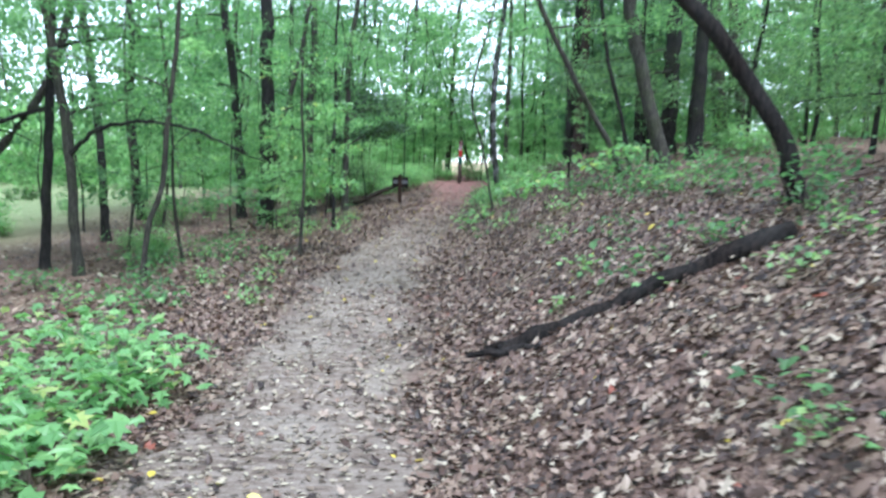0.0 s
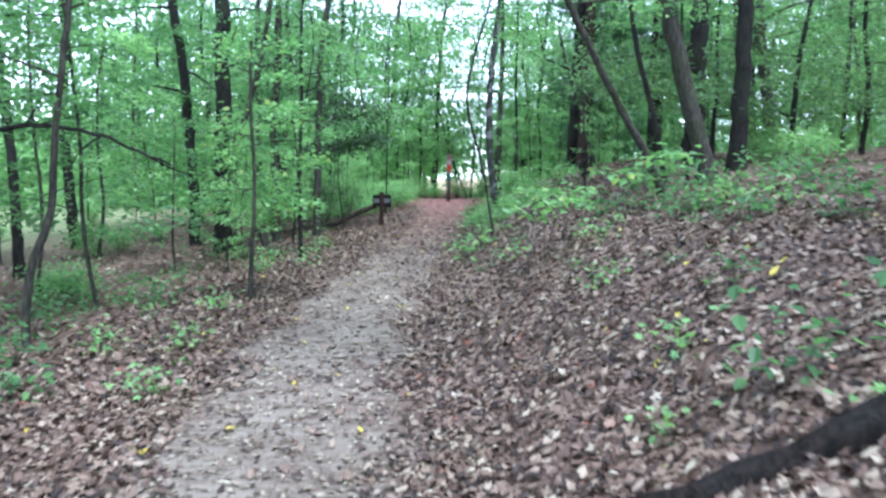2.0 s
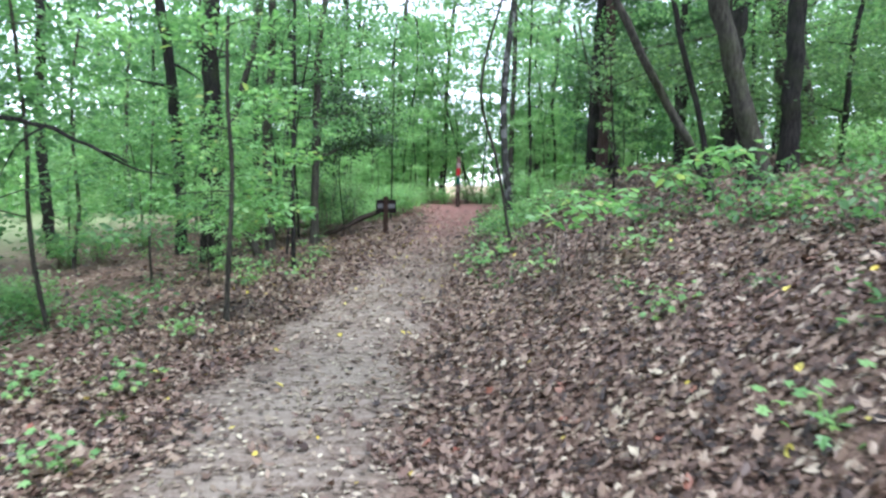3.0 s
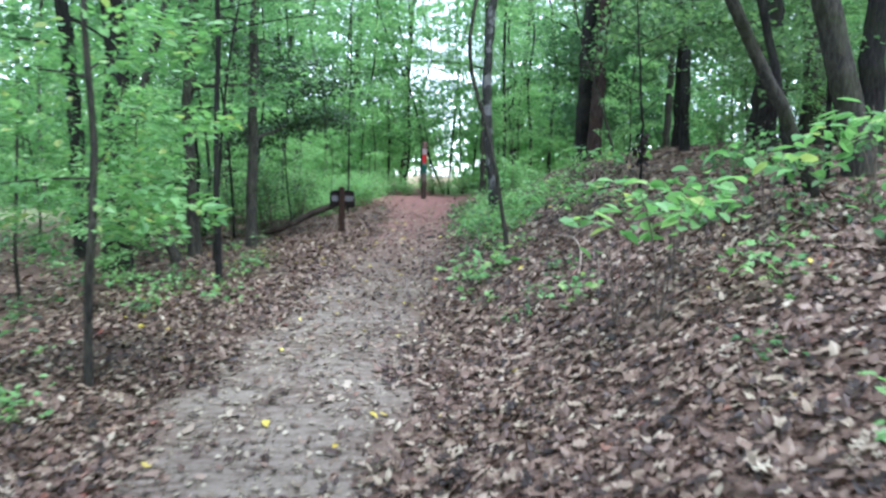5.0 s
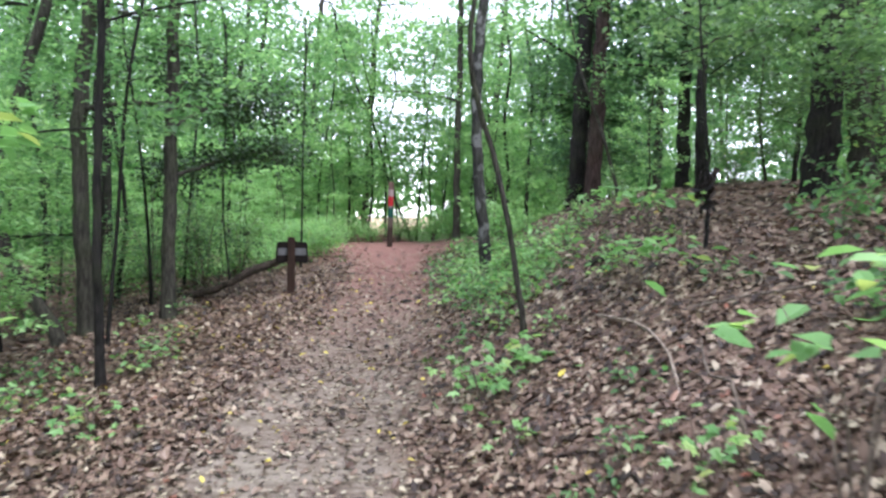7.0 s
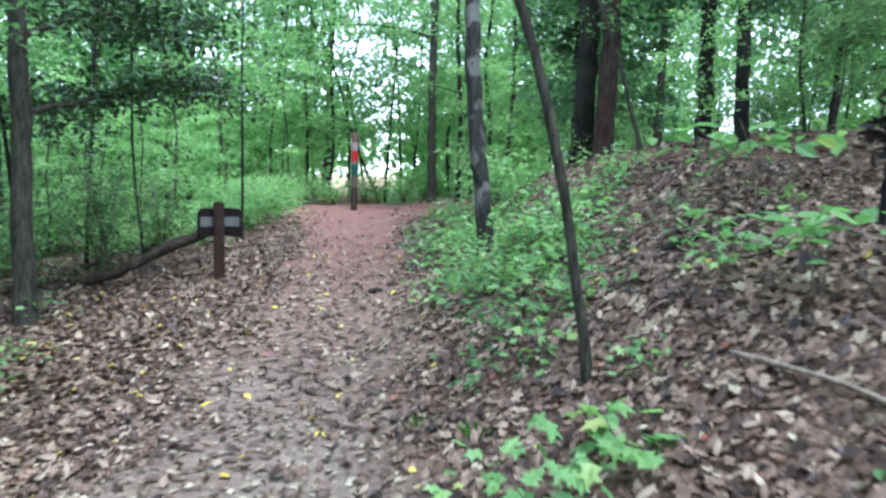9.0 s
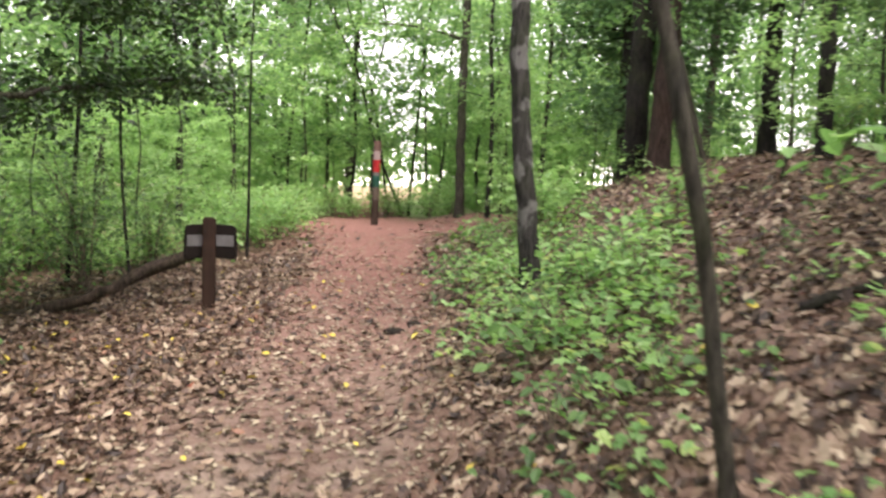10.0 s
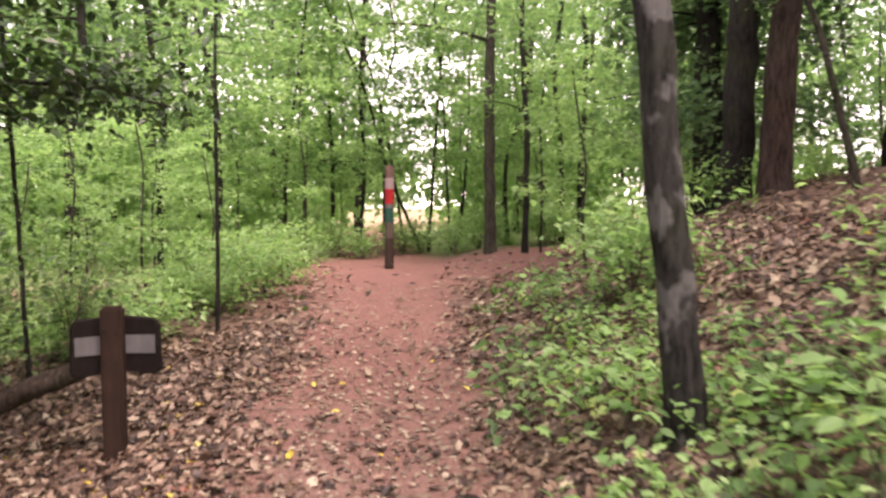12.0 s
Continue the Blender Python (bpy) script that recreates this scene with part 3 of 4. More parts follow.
def spread_copies(kinds, spots, lo=.8, hi=1.25):
    """Copies of the first trees at the spots, each turned and sized by chance."""
    for k, (x, y) in enumerate(spots):
        src = kinds[k % len(kinds)]
        m = pose(x, y, float(ground(x, y)) - .03, rng.normal(0, 2), rng.normal(0, 2), rng.uniform(0, 360))
        c = copy_thing(src, m)
        s = rng.uniform(lo, hi)
        c.scale = (s, s, s)


wood = [tree("tree", -14 - 3 * k, 14 + 4 * k, .07 + .018 * k, straight(9 + .6 * k, rng.normal(0, .04), 0, .13), "tall hardwood in the leafy wood", (BARK_GREY, BARK_DARK)[k % 2], (LEAF_FAR, LEAF_MID)[k % 2], 74, 1.3 + .3 * k, 2.7, 40, .21,
             group="trees of the wood", limbs=5, sides=8, taper=.4, turn=.8) for k in range(5)]
spots = parted(0, 0, 30, (-34, -5.5, 5, 46), 2.5, TAKEN)
spots += parted(0, 0, 16, (-12, 9, 31.5, 42), 2.0, TAKEN)
spots += parted(0, 0, 13, (5, 24, 25, 44), 2.4, TAKEN)
spots += parted(0, 0, 9, (7.5, 22, 3, 24), 2.8, TAKEN)
# Trees out of view behind the start, added to thicken the overhead shade.
spots += parted(0, 0, 10, (-12, 12, -12, -2.5), 3.0, TAKEN)
# Two added trees, trunks out of view, to shade the bank's leaf litter.
spots += [(7.4, 6.6), (6.8, 3.2)]
spread_copies(wood, spots)

young = [tree("sapling", -10 - k, 9 + 3 * k, .03, straight(3.4 + .5 * k, rng.normal(0, .05)), "leafy young tree of the undergrowth", BARK_GREY, (LEAF_MID, LEAF_BUSH, LEAF_FAR)[k % 3], 30, .9, 1.25, 62, .12,
              group="young trees of the wood", limbs=4, sides=6) for k in range(4)]
spots = parted(0, 0, 16, (-14, -4.5, 9, 30), 1.6, TAKEN)
spots += parted(0, 0, 20, (-9, 14, 31.2, 41), 1.4, TAKEN)
spots += parted(0, 0, 22, (5, 20, 17, 40), 1.5, TAKEN)
spread_copies(young, spots, .7, 1.4)
for x, y, s in [(-4.0, 17.0, .7), (-3.6, 16.6, .55), (-3.4, 14.9, .4), (2.6, 24.5, .6), (4.0, 20.4, .5), (-.9, 31.4, .9), (3.9, 31.6, .9), (-2.7, 27.2, .65), (-3.7, 25.7, .6), (-5.0, 27.6, .8), (-4.4, 29.6, .8), (-2.3, 30.6, .7), (4.9, 27.4, .6), (5.9, 28.8, .8), (7.0, 29.6, .85), (-6.3, 25.0, .8), (-6.8, 29.0, .9), (-2.9, 25.2, .6), (-4.2, 24.6, .65), (-5.4, 23.4, .6), (-1.9, 27.8, .55), (-3.1, 29.2, .7)]:
    c = copy_thing(young[1 if s < .95 else 0], pose(x, y, float(ground(x, y)) - .03, 0, 0, 77 * x))
    c.scale = (s, s, s)

# ---- far woods: leaf masses nobody could count ----
def far_woods(name, leaf, count, low, label):
    """Leaf masses with a few large gaps to the sky, or their low green edge."""
    pts = []
    for k in range(count):
        a = rng.uniform(math.radians(-100), math.radians(75))
        r = rng.uniform(22, 46) if low else rng.uniform(33, 58)
        x, y = r * math.sin(a), 14 + r * math.cos(a)
        h = 3.6 * rng.uniform(.02, 1) ** 1.3 if low else rng.uniform(1.5, .29 * r)
        gap = noise.noise(Vector((a * 8.0, h * .28, 4.7))) + (.12 if a > .3 else 0)
        if (keep_open(x, y) and h < 6.5) or gap > (.30 if low else .36):
            continue
        pts.append(np.array([x, y, float(ground(x, y)) + h]) + rng.normal(0, 1, (34, 3)) * ((.8, .8, .35) if low else (1.3, 1.3, .3)))
    me = leaf_mesh(name, np.vstack(pts), .36, "plain", leaf, None, 1.0, 1.0)
    tagged(place(name, me), label, "woods", kind="stuff")


far_woods("far_woods", LEAF_CANOPY, 4300, False, "blue-green leaf masses of distant woods")
far_woods("far_undergrowth", LEAF_BUSH, 3200, True, "pale green low leaf masses under distant woods")

# ---- shrubs ----
def shrub(name, x, y, height, spread, n, size, shape, leaf, label, category="shrub", stems=7, group="", droop=.35, crown=.35, flat=.35):
    base = new(name)
    base.location = (x, y, float(ground(x, y)) - .02)
    pts, heads = [], []
    for k in range(stems):
        a = rng.uniform(0, 2 * np.pi)
        e = np.array([np.cos(a), np.sin(a)]) * spread * rng.uniform(.25, 1)
        h = height * (rng.uniform(.6, 1) if crown < .6 else rng.uniform(.9, 1.08))
        line = smooth_line([(0, 0, -.04), (e[0] * .35, e[1] * .35, h * .6), (e[0], e[1], h)], .08)
        v, f = tube(line, np.linspace(.003 + .005 * height, .002, len(line)), 5, .1)
        place("stem", mesh_of("stem", v, f, TWIG, True), base)
        m = n // stems
        t = rng.uniform(crown, 1.0, m)
        i = (t * (len(line) - 1)).astype(int)
        w = .12 + .12 * spread
        pts.append(line[i] + rng.normal(0, 1, (m, 3)) * (w, w, w * flat))
        heads.append(rng.uniform(0, 2 * np.pi, m))
    place("foliage", leaf_mesh("foliage", np.vstack(pts), size, shape, leaf, np.concatenate(heads), droop, .35, -.15), base)
    return tagged(base, label, category, group)


shrub("shrub", -1.95, 3.35, .42, .55, 150, .12, "lobed", LEAF_BRIGHT, "bright green broad-leaved shrub at the trail's edge")
shrub("shrub", -2.25, 3.9, .45, .6, 160, .12, "lobed", LEAF_BRIGHT, "bright green broad-leaved shrub at the trail's edge")
shrub("shrub", -2.1, 4.6, .4, .55, 150, .11, "lobed", LEAF_BRIGHT, "bright green broad-leaved shrub at the trail's edge")
shrub("shrub", -2.9, 4.5, .5, .6, 130, .11, "lobed", LEAF_BRIGHT, "bright green broad-leaved shrub at the trail's edge")
shrub("shrub", -3.2, 5.9, .55, .7, 150, .11, "lobed", LEAF_BRIGHT, "bright green broad-leaved shrub at the trail's edge")
shrub("shrub", -2.5, 5.3, .5, .6, 150, .11, "lobed", LEAF_BRIGHT, "bright green broad-leaved shrub at the trail's edge")
for x, y, h, s, n in [(1.38, 11.7, .92, .6, 60), (1.25, 12.15, .95, .45, 26), (1.75, 12.4, .8, .5, 44), (2.5, 12.55, .7, .5, 56), (3.2, 12.3, .75, .55, 60), (2.66, 17.1, .6, .5, 50), (1.98, 15.6, .5, .4, 40)]:
    shrub("shrub", x, y, h, s, n, .14, "broad", LEAF_BRIGHT, "thin-stemmed shrub with large bright green leaves on the bank", stems=4, group="large-leaved shrubs", crown=.8, flat=.28, droop=.25)
shrub("young_plant", .97, 15.35, .24, .3, 46, .11, "lobed", LEAF_BRIGHT, "low plant with bright lobed leaves beside the trail", stems=6)
shrub("young_plant", .7, 15.0, .18, .2, 26, .10, "lobed", LEAF_BRIGHT, "low plant with bright lobed leaves beside the trail", stems=4)
shrub("young_plant", 1.56, 6.05, .6, .3, 46, .09, "broad", LEAF_MID, "small leafy plant on a bent woody stem", stems=3)
shrub("young_plant", 2.35, 6.2, .35, .35, 50, .09, "broad", LEAF_MID, "small leafy plant beside the fallen log", stems=4)
for x, y, h, s, n in [(3.3, 6.6, .6, .5, 120), (3.8, 7.3, .7, .6, 140), (4.2, 8.6, .7, .6, 140), (2.9, 11.2, .5, .5, 130), (3.5, 11.8, .6, .6, 150), (3.0, 9.9, .4, .4, 90), (2.5, 13.6, .45, .5, 120), (3.3, 13.4, .6, .6, 150), (4.6, 12.6, .6, .6, 140), (3.6, 15.4, .5, .5, 120), (4.4, 16.4, .6, .6, 140), (4.1, 10.6, .6, .6, 140), (3.5, 8.9, .5, .5, 110)]:
    shrub("shrub", x, y, h, s, n, .09, "broad", LEAF_MID, "leafy green shrub on the bank", group="shrubs on the bank")

for x, y, h, s, n in [(-4.6, 11.2, .5, .6, 130), (-5.3, 12.7, .55, .6, 130), (-4.0, 9.7, .4, .5, 110), (-3.6, 12.2, .35, .5, 90), (-5.9, 10.4, .5, .6, 120), (-3.3, 8.2, .3, .4, 80), (-4.3, 14.0, .4, .5, 100)]:
    shrub("shrub", x, y, h, s, n, .09, "broad", LEAF_MID, "low leafy shrub in the flat wood", group="shrubs in the flat wood")

for x, y, h, s, n in [(-2.75, 22.5, 1.7, .7, 850), (-3.4, 21.7, 1.5, .7, 700), (-3.1, 23.3, 1.9, .8, 850), (-4.3, 22.2, 1.8, .8, 800), (-2.3, 23.4, 1.2, .6, 700), (-4.0, 20.4, 1.4, .7, 600), (-5.2, 21.4, 1.7, .8, 700)]:
    shrub("holly_shrub", x, y, h, s, n, .075, "broad", LEAF_OLIVE, "tall olive-green evergreen shrub in the thicket", group="evergreen shrubs of the thicket", stems=8, crown=.25, flat=.8)

bushes = [shrub("bush", -3.6 - .8 * k, 25.2 + .5 * k, .8 + .1 * k, .8, 700, .095, "plain", (LEAF_BUSH, LEAF_BRIGHT, LEAF_BUSH)[k], "bright yellow-green bush of fine leaves", group="bushes by the junction", stems=12) for k in range(3)]
spots = [(-2.3, 25.3), (-2.9, 26.2), (-4.3, 24.7), (-2.0, 26.9), (-5.4, 24.2), (-3.0, 24.6), (-6.2, 25.4), (-4.9, 26.9), (3.4, 26.0), (4.2, 27.3), (3.0, 25.2), (5.2, 26.5), (4.1, 24.4), (6.1, 25.0), (5.0, 24.0)]
spots += [(-1.2 + .55 * k + float(rng.normal(0, .15)), 30.9 + float(rng.uniform(0, .9))) for k in range(14)]
spots += parted(0, 0, 24, (-11, 12, 31, 36), .75, [])
spots += [(-rng.uniform(9, 24), rng.uniform(11, 30)) for _ in range(44)] + [(-rng.uniform(5, 8), rng.uniform(10, 24)) for _ in range(8)]
spots += [(-1.1, 26.3), (-1.5, 27.3), (-.9, 27.6), (-1.7, 28.4), (-1.3, 29.2), (-2.4, 28.3), (-1.4, 25.4), (-.8, 30.2), (-1.9, 24.4), (-2.5, 23.9), (-3.3, 24.0), (-2.1, 25.9), (-3.7, 26.6), (-1.7, 26.0), (-4.4, 23.6), (-5.2, 25.2), (-2.6, 27.6), (-3.4, 28.4)]
spots += parted(0, 0, 40, (6.2, 16, 11, 32), 1.0, [])
spots += [(2.2, 22.2), (2.5, 23.3), (4.6, 19.0)]
spread_copies(bushes, [s for s in spots if rng.uniform() < .8], .4, 1.15)

knee = [shrub("shrub", 2.0 + .5 * k, 18.6 + .9 * k, .42 + .08 * k, .34, 105 + 25 * k, .085, "broad", (LEAF_BUSH, LEAF_BRIGHT, LEAF_BUSH)[k], "knee-high leafy green shrub on the bank beside the trail", group="knee-high shrubs on the bank", stems=9, crown=.2) for k in range(3)]
spots = [(float(table(y, TRAIL_X)) + d, y) for y, d in [(17.9, 2.0), (18.3, 1.5), (19.0, 1.35), (19.3, 2.1), (19.9, 1.6), (20.7, 1.4), (21.2, 1.9), (21.8, 1.5), (22.4, 1.8), (18.9, 1.75), (19.5, 1.85), (18.6, 2.05)]]
spread_copies(knee, spots, .6, 1.1)

# ---- small ground plants ----
small = []
for k in range(5):
    small.append(shrub("ground_plant", 1.4 + .2 * k, 17.4 + .5 * k, .2 + .065 * k, .2, 30 + 7 * k, .075, ("lobed", "broad")[k % 2], (LEAF_BRIGHT, LEAF_MID)[k % 2], "low light-green plant growing through leaf litter", "plant", 4, "ground plants on the bank"))
spots = []
while len(spots) < 90:
    y = rng.uniform(13.8, 24)
    d = .8 + rng.gamma(2.2, .62)
    thick_growth = float(ease(16.8, 18.2, y)) * (1 if d < 2.4 else .45) * (1 - .5 * float(ease(21, 23, y)))
    if d < 4 and rng.uniform() < .1 + .9 * thick_growth:
        spots.append((d + float(table(y, TRAIL_X)), y))
spread_copies(small, spots, .6, 1.15)
spots = [(rng.uniform(1.0, 3.6), rng.uniform(2.5, 13)) for _ in range(22)] + [(-rng.uniform(1.9, 6.5), rng.uniform(4.5, 20)) for _ in range(60)]
spots += [(.75, 13.2), (1.15, 13.0), (.95, 13.4), (.55, 15.0), (.62, 14.2), (.35, 3.3), (1.6, 3.0), (1.05, 16.6), (.85, 17.0), (1.95, 16.3), (2.15, 16.6), (.8, 16.5), (1.3, 15.95), (1.05, 17.4), (1.4, 17.2), (2.3, 16.2), (1.6, 16.9)]
spread_copies(small, [s for s in spots if abs(float(off_trail(*s))) > 1.15], .6, 1.1)


def tuft(x, y, h, n):
    a = rng.uniform(0, 2 * np.pi, n)
    r = .06 * np.sqrt(rng.uniform(0, 1, n))
    me = leaf_mesh("grass_tuft", np.stack([r * np.cos(a), r * np.sin(a), np.full(n, -.01)], -1), h, "blade", GRASS, a, .3, .6, 1.0)
    ob = place("grass_tuft", me)
    ob.location = (x, y, float(ground(x, y)))
    return tagged(ob, "tuft of thin green grass beside the trail", "grass", "grass tufts")


tufts = [tuft(.36, 16.35, .07, 40), tuft(.55, 16.0, .09, 40)]
for x, y in [(-2.1, 8.2), (-2.2, 9.0), (1.4, 24.3), (1.5, 23.6), (1.7, 24.9), (-.5, 25.2), (-.6, 26)]:
    copy_thing(tufts[0 if x < .2 else 1], pose(x, y, float(ground(x, y)), 0, 0, rng.uniform(0, 360)))

# ---- fallen wood ----
def laid(points, r0, r1, name, label, material, category, sides=9, knobs=.12, lift=.6, flat=1.0):
    """Wood lying along the ground through the plan points given."""
    p = [(x, y, float(ground(x, y)) + lift * r0 + h) for x, y, h in points]
    base = new(name)
    base.location = p[0]
    line = smooth_line(np.array(p) - np.array(p[0]), .12)
    line += rng.normal(0, r0 * .12, line.shape)
    v, f = tube(line, np.linspace(r0, r1, len(line)) * (1 + .12 * np.sin(np.linspace(0, 17, len(line)))), sides, knobs)
    place("stem", mesh_of("stem", v, f, material, True), base)
    return tagged(base, label, category), line


log, line = laid([(.5, 5.48, -.02), (.9, 5.53, -.02), (1.35, 5.5, -.02), (1.75, 5.47, .0), (2.2, 5.5, .02), (2.8, 5.75, .04)], .062, .066, "fallen_log", "dark rotten log lying up the bank", ROTTEN, "log", 12, .25, .85)
for pts, r in (([(-.28, -.02, -.03), (-.1, -.05, .02), (.3, -.09, .08), (.9, -.1, .22), (1.4, -.1, .44)], .055), ([(-.15, .14, -.0), (.15, .12, .06), (.45, .08, .14)], .04)):
    sp = smooth_line(pts, .06)
    sp += rng.normal(0, .008, sp.shape)
    v, f = tube(sp, r * np.sin(np.linspace(.25, 2.7, len(sp))) ** .7, 8, .25)
    place("splinter", mesh_of("splinter", v, f, ROTTEN, True), log)
laid([(-1.36, 21.33, .50), (-1.9, 21.33, .32), (-2.28, 21.33, .18), (-2.75, 21.4, .03), (-3.4, 21.6, -.05), (-4.3, 21.9, -.07)], .062, .052, "fallen_log", "grey-brown fallen log propped up behind the signpost", FALLEN, "log", 11, .1)
laid([(1.58, 15.6, .03), (1.64, 15.1, .07), (1.6, 14.6, .09), (1.53, 14.15, .07), (1.38, 13.65, -.01)], .013, .009, "fallen_twig", "pale arched dead vine on the bank", PALE_TWIG, "twig", 6)
laid([(2.0, 14.9, .02), (2.5, 14.5, .05), (3.1, 14.2, .02)], .012, .007, "fallen_twig", "pale dead stick lying in leaf litter", TWIG, "twig", 6)
laid([(1.38, 13.0, .0), (1.45, 13.3, .18), (1.5, 13.6, .1), (1.6, 13.9, .2)], .012, .007, "fallen_twig", "bent dead stick standing out of leaf litter", TWIG, "twig", 6)
laid([(2.0, 17.1, .02), (2.4, 16.9, .04), (2.8, 17.0, .0)], .03, .02, "fallen_twig", "dark dead stick lying on the bank", BARK_DARK, "twig", 6)
for k in range(26):
    x, y = rng.uniform(.4, 3.5) if k % 3 else -rng.uniform(1.8, 4), rng.uniform(2, 22)
    a, l = rng.uniform(0, 6.3), rng.uniform(.2, .6)
    laid([(x, y, 0), (x + l * .5 * np.cos(a), y + l * .5 * np.sin(a), .02), (x + l * np.cos(a + .3), y + l * np.sin(a + .3), 0)], .007, .004, "fallen_twig", "short dead stick lying in leaf litter", TWIG, "twig", 5)


def dead_stem(x, y, height, knot):
    """A dead sapling with a clump of withered leaves on it."""
    base = new("dead_sapling")
    base.location = (x, y, float(ground(x, y)) - .03)
    line = smooth_line([(0, 0, -.05), (.02, 0, knot), (-.03, .03, 1.3), (-.12, .05, height)], .1)
    line += rng.normal(0, .005, line.shape)
    v, f = tube(line, np.linspace(.022, .008, len(line)), 7, .1)
    place("stem", mesh_of("stem", v, f, BARK_DARK, True), base)
    dead = np.array([(.02, 0, knot)]) + rng.normal(0, 1, (70, 3)) * (.045, .045, .075)
    place("dead_leaves", leaf_mesh("dead_leaves", dead, .09, "curled", DEAD, None, .9, .9, -.8), base, "clump of black withered leaves")
    for k in range(4):
        h = .9 + .35 * k
        a = rng.uniform(0, 6.3)
        tw = smooth_line([(0, 0, h), (.2 * np.cos(a), .2 * np.sin(a), h + .1), (.45 * np.cos(a + .4), .45 * np.sin(a + .4), h + .25)], .08)
        v, f = tube(tw, np.linspace(.007, .003, len(tw)), 5, .1)
        place("twig", mesh_of("twig", v, f, BARK_DARK, True), base)
    tagged(base, "thin dark sapling with a clump of black leaves", "sapling")


dead_stem(2.8, 16.2, 2.4, .6)
# Dead stem standing in for one covered in dark vine leaves.
dead_stem(3.42, 29.55, 1.9, 1.25)

# ---- trail signpost and painted marker post ----
def painted(name, colour, wear=(0.12, 0.09, 0.07), amount=0.5, rough=0.7):
    m, nt, b = nodes_of(name)
    grain = noise_tex(nt, 22, 5, 0.6, (1, 1, 0.12))
    blot = noise_tex(nt, 7, 4)
    col = mix(nt, ramp(nt, grain, [(0.35, (0, 0, 0)), (0.75, (amount, amount, amount))]), colour, wear)
    col = mix(nt, ramp(nt, blot, [(0.45, (0, 0, 0)), (0.7, (amount * .6,) * 3)]), col, wear)
    nt.links.new(col, b.inputs["Base Color"])
    b.inputs["Roughness"].default_value = rough + 0.15
    b.inputs["Specular IOR Level"].default_value = 0.1
    bump(nt, b, grain, 0.5, 0.01)
    return m


POST_WOOD = painted("post_wood", (0.036, 0.021, 0.015), (0.014, 0.009, 0.0075), .7)
BOARD_WOOD = painted("board_wood", (0.012, 0.009, 0.0075), (0.006, 0.005, 0.0045), .7)
PALE = painted("faded_white_paint", (0.12, 0.12, 0.12), (0.05, 0.045, 0.04), .45)


def box_part(name, size, at, material, parent, label="", bevel=.008, turn=None):
    bm = bmesh.new()
    bmesh.ops.create_cube(bm, size=1)
    bmesh.ops.scale(bm, vec=size, verts=bm.verts)
    bmesh.ops.bevel(bm, geom=bm.edges[:], offset=bevel, segments=2, affect="EDGES")
    if turn:
        bmesh.ops.rotate(bm, matrix=turn.to_3x3(), verts=bm.verts)
    bmesh.ops.translate(bm, vec=at, verts=bm.verts)
    return part(name, bm, material, parent, label)


def signpost(x, y):
    base = new("signpost")
    base.matrix_basis = pose(x, y, float(ground(x, y)), 0, 0, 4)
    box_part("post", (.115, .10, .95), (0, 0, .375), POST_WOOD, base, "weathered square brown post", .014)
    for side, length, swing in ((-1, .235, 22), (1, .25, -10)):
        bm = bmesh.new()
        outline = [(0, .475), (length - .03, .455), (length, .485), (length - .01, .745), (length - .035, .775), (0, .79)]
        vs = [bm.verts.new((side * v, 0, w)) for v, w in outline]
        face = bm.faces.new(vs)
        out = bmesh.ops.extrude_face_region(bm, geom=[face])
        bmesh.ops.translate(bm, vec=(0, .04, 0), verts=[e for e in out["geom"] if isinstance(e, bmesh.types.BMVert)])
        bmesh.ops.recalc_face_normals(bm, faces=bm.faces)
        bmesh.ops.bevel(bm, geom=bm.edges[:], offset=.006, segments=1, affect="EDGES")
        bmesh.ops.rotate(bm, matrix=Matrix.Rotation(radians(-side * abs(swing)), 3, "Z") if side < 0 else Matrix.Rotation(radians(swing), 3, "Z"), verts=bm.verts)
        bmesh.ops.translate(bm, vec=(0, .055, 0), verts=bm.verts)
        board = part("board", bm, BOARD_WOOD, base, "dark stained wooden sign board")
        turn = Matrix.Rotation(radians(-side * abs(swing)), 4, "Z") if side < 0 else Matrix.Rotation(radians(swing), 4, "Z")
        at = turn @ Vector((side * (length * .56), -.003, .63)) + Vector((0, .055, 0))
        box_part("label_plate", (length * .66, .006, .105), at, PALE, board, "faded grey-white strip", .002, turn)
    for u in (-.03, .03):
        for w in (.55, .72):
            bm = bmesh.new()
            bmesh.ops.create_cone(bm, cap_ends=True, segments=8, radius1=.008, radius2=.008, depth=.01, matrix=pose(u, -.052, w, 90))
            part("bolt", bm, BARK_DARK, base)
    tagged(base, "low weathered wooden trail signpost with dark board", "signpost")


signpost(-1.24, 21.12)


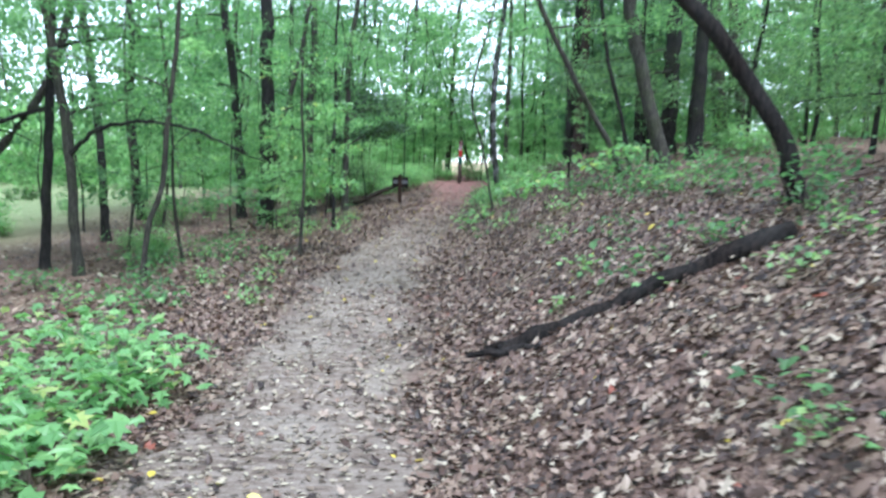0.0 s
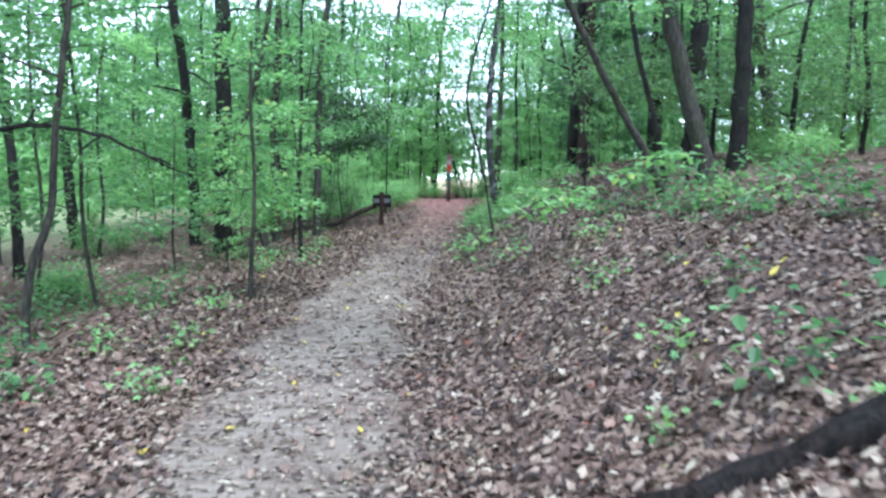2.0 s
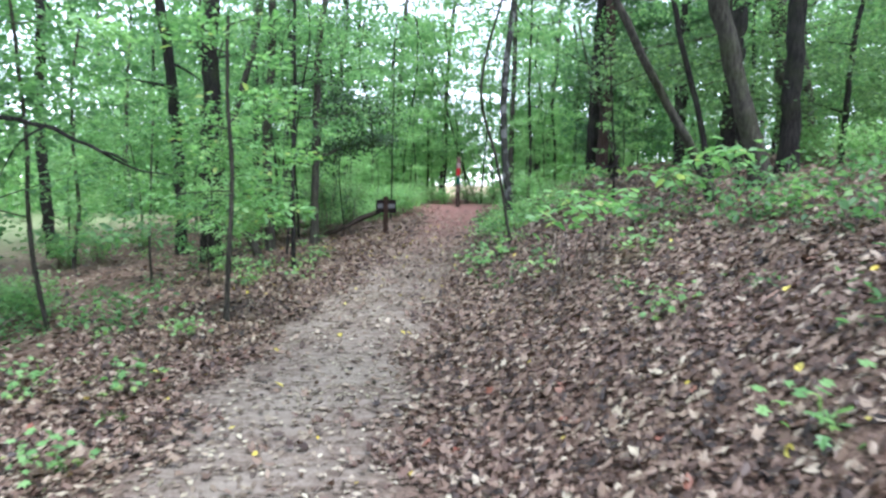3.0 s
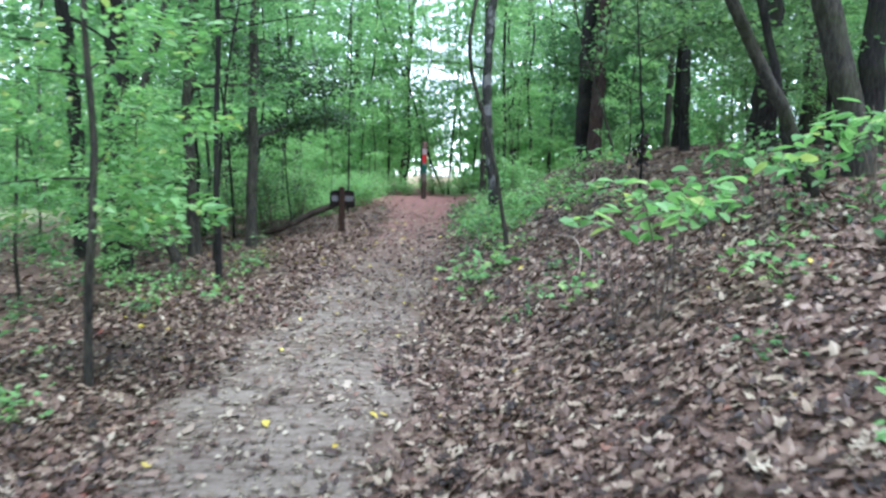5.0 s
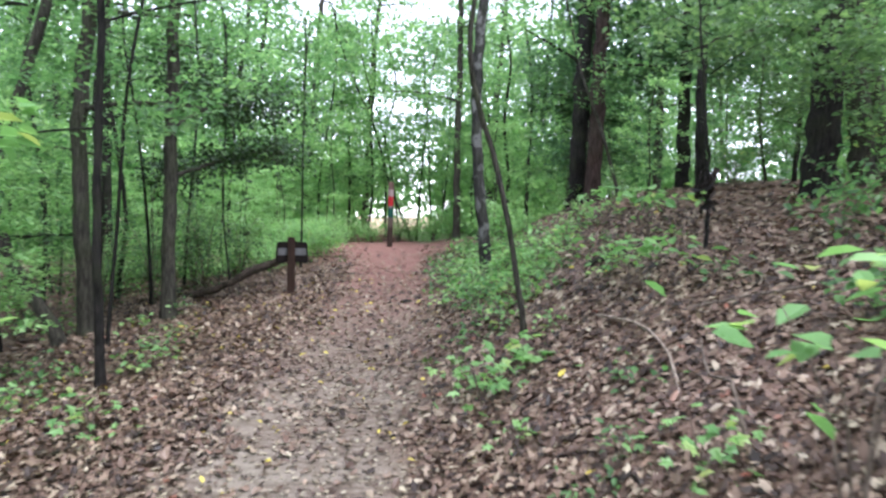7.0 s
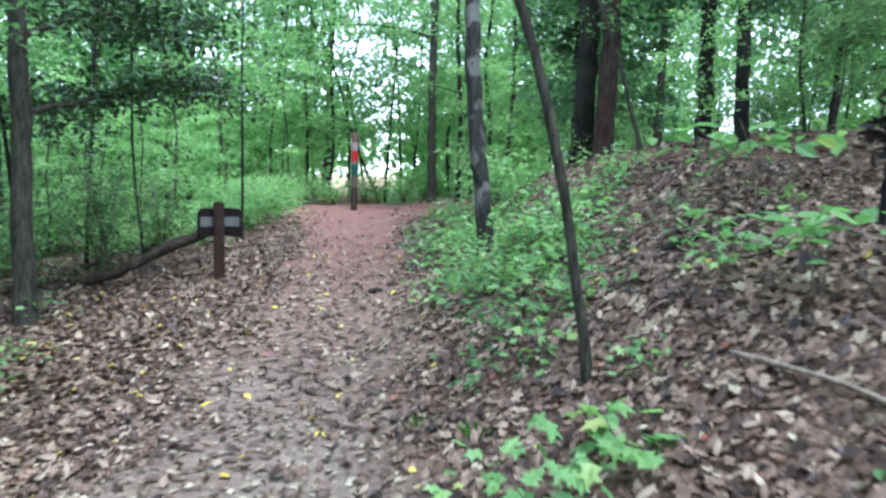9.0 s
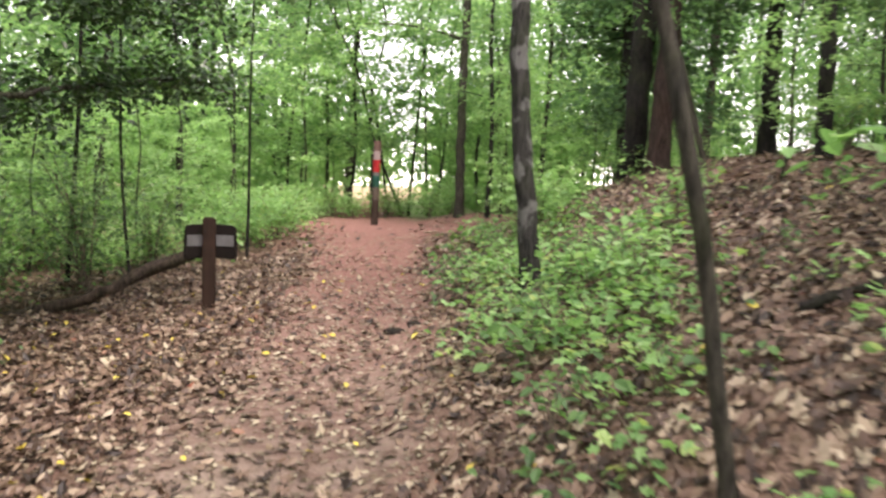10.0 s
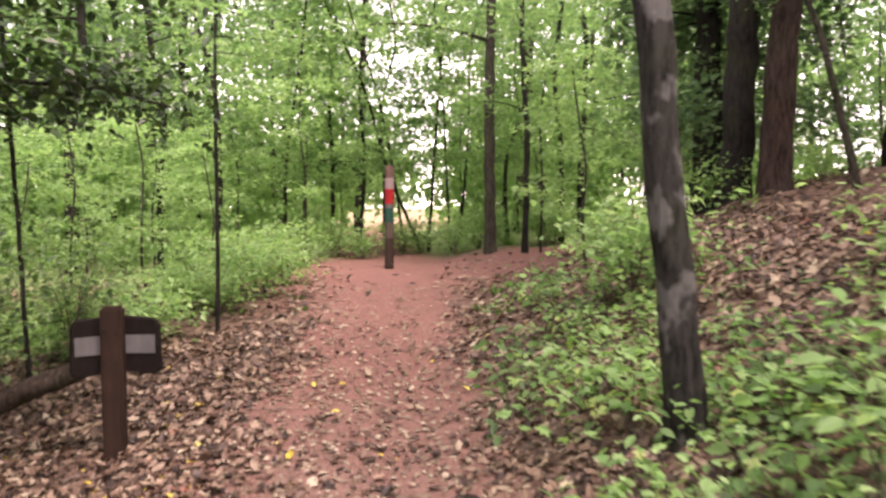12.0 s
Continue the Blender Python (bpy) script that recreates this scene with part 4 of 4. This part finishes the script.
def marker_post(x, y):
    base = new("marker_post")
    base.matrix_basis = pose(x, y, float(ground(x, y)), 0, 0.6, 10)
    H, r = 1.68, .074
    for name, a, b, mat, label in [
            # The foot is darker than the shaft above it.
            ("foot", -.12, .50, painted("post_foot", (0.05, 0.034, 0.026), (0.02, 0.016, 0.013), .6), "darker wood towards the ground"),
            ("shaft", .50, .76, painted("post_shaft", (0.11, 0.085, 0.067), (0.05, 0.04, 0.032), .6), "bare weathered wood"),
            ("green_band", .76, .99, painted("green_paint", (0.012, 0.075, 0.052), (0.035, 0.035, 0.03), .4), "dark green painted band"),
            ("grey_band", .99, 1.06, painted("grey_paint", (0.12, 0.12, 0.11), (0.06, 0.055, 0.05), .4), "grey painted band"),
            ("red_band", 1.06, 1.30, painted("red_paint", (0.33, 0.02, 0.022), (0.16, 0.04, 0.04), .35), "red painted band"),
            ("white_band", 1.30, 1.48, painted("white_paint", (0.27, 0.21, 0.2), (0.18, 0.12, 0.11), .45), "faded pinkish white painted band"),
            ("top", 1.48, H, painted("post_top", (0.13, 0.08, 0.065), (0.06, 0.04, 0.03), .5), "bare wooden top")]:
        zs = np.linspace(a, b, 4)
        v, f = tube(np.stack([0 * zs, 0 * zs, zs], -1), np.full(4, r) * np.where(zs > H - .02, .85, 1), 14, .012)
        bm = bmesh.new()
        bv = [bm.verts.new(c) for c in v[:-2]]
        for q in f:
            bm.faces.new([bv[i] for i in q])
        bm.faces.new(bv[-14:])
        bmesh.ops.recalc_face_normals(bm, faces=bm.faces)
        part(name, bm, mat, base, label)
    tagged(base, "round wooden trail marker post with painted bands", "post")


marker_post(.67, 28.75)


def stone(x, y, s):
    bm = bmesh.new()
    bmesh.ops.create_icosphere(bm, subdivisions=2, radius=s)
    for v in bm.verts:
        v.co = Vector((v.co.x * 1.3, v.co.y * .8, v.co.z * .5)) * (1 + .3 * noise.noise(v.co * (2.2 / s)))
    me = bpy.data.meshes.new("stone")
    bm.to_mesh(me)
    bm.free()
    me.materials.append(ROTTEN)
    ob = new("stone", me)
    ob.location = (x, y, float(ground(x, y)) + s * .2)
    tagged(ob, "small dark stone at the trail's edge", "stone")


stone(.42, 20.0, .07)
stone(.6, 20.15, .05)

# ---- dry leaves on the ground ----
def litter(name, box, density, size, shape, material, label, chance, lift=.008, curl=.28):
    n = int(density * (box[1] - box[0]) * (box[3] - box[2]))
    x, y = rng.uniform(box[0], box[1], n), rng.uniform(box[2], box[3], n)
    keep = rng.uniform(0, 1, n) < chance(x, y)
    x, y = x[keep], y[keep]
    e = .05
    z = ground(x, y) + lift + rng.exponential(.008, len(x))
    pts = np.stack([x, y, z], -1)
    me = leaf_mesh(name, pts, size * rng.uniform(.5, 1.45, len(x)), shape, material, None, curl, curl)
    co = np.empty(len(me.vertices) * 3, np.float32)
    me.vertices.foreach_get("co", co)
    co = co.reshape(-1, 3)
    co[:, 2] = np.maximum(co[:, 2] + (ground(co[:, 0], co[:, 1]) - np.repeat(ground(x, y), len(SHAPES[shape][0]))), ground(co[:, 0], co[:, 1]) + .003)
    me.vertices.foreach_set("co", co.ravel())
    tagged(place(name, me), label, "leaf litter", kind="stuff")


def beside(x, y):
    """Thick leaves on both sides, few on the trodden trail."""
    d = np.abs(off_trail(x, y) + .04) + .16 * ease(12, 16, y) * (1 - ease(20, 23, y)) * np.sign(-off_trail(x, y))
    edge = ease(.5, 1.0, d + .12 * np.sin(3.1 * y) + .06 * np.sin(7.7 * y + 1))
    return np.clip(.06 + .1 * ease(12, 15, y) * (1 - ease(20, 22, y)) + .95 * edge, 0, 1) * (1 - .75 * ease(25, 27, y) * (d < 2))


def fade(x, y):
    """Thins out far from the trail."""
    out = np.maximum(np.maximum(np.abs(x) - 4, 0), np.maximum(np.maximum(1.5 - y, y - 24), 0))
    return np.clip(1 - out / 6, 0, 1) * ((np.abs(x) > 3.9) | (y < 1.4) | (y > 24.5)) * np.clip((np.abs(off_trail(x, y)) - .5) / .5, .1, 1)


litter("leaf_litter", (-3.9, 3.9, 1.4, 24.5), 680, .060, "curled", LITTER, "thick layer of dry brown leaves on the ground", beside)
litter("leaf_litter", (-3.9, 3.9, 1.4, 24.5), 260, .070, "ragged", LITTER, "ragged dry oak leaves lying on the ground", beside, .014)
litter("leaf_litter", (-10, 10, -4, 30), 170, .1, "plain", LITTER, "scattered dry brown leaves under the trees", fade)
litter("leaf_fragments", (-2.2, 2.2, 1.4, 27), 520, .042, "plain", TRODDEN, "small flattened bits of leaf on the trail", lambda x, y: (np.abs(off_trail(x, y)) < 1.2) * (.75 - .5 * ease(20, 26, y)), .003, .1)
litter("yellow_leaves", (-3.5, 3.8, 1.6, 23), 3.0, .06, "broad", YELLOW, "scattered fresh yellow fallen leaves", lambda x, y: np.full(len(x), .6), .02)
litter("yellow_leaves", (-3.2, .3, 13.5, 22), 14, .05, "broad", YELLOW, "small yellow fallen leaves beside the signpost", lambda x, y: .25 + .6 * ease(.3, 1.2, -off_trail(x, y)), .02)
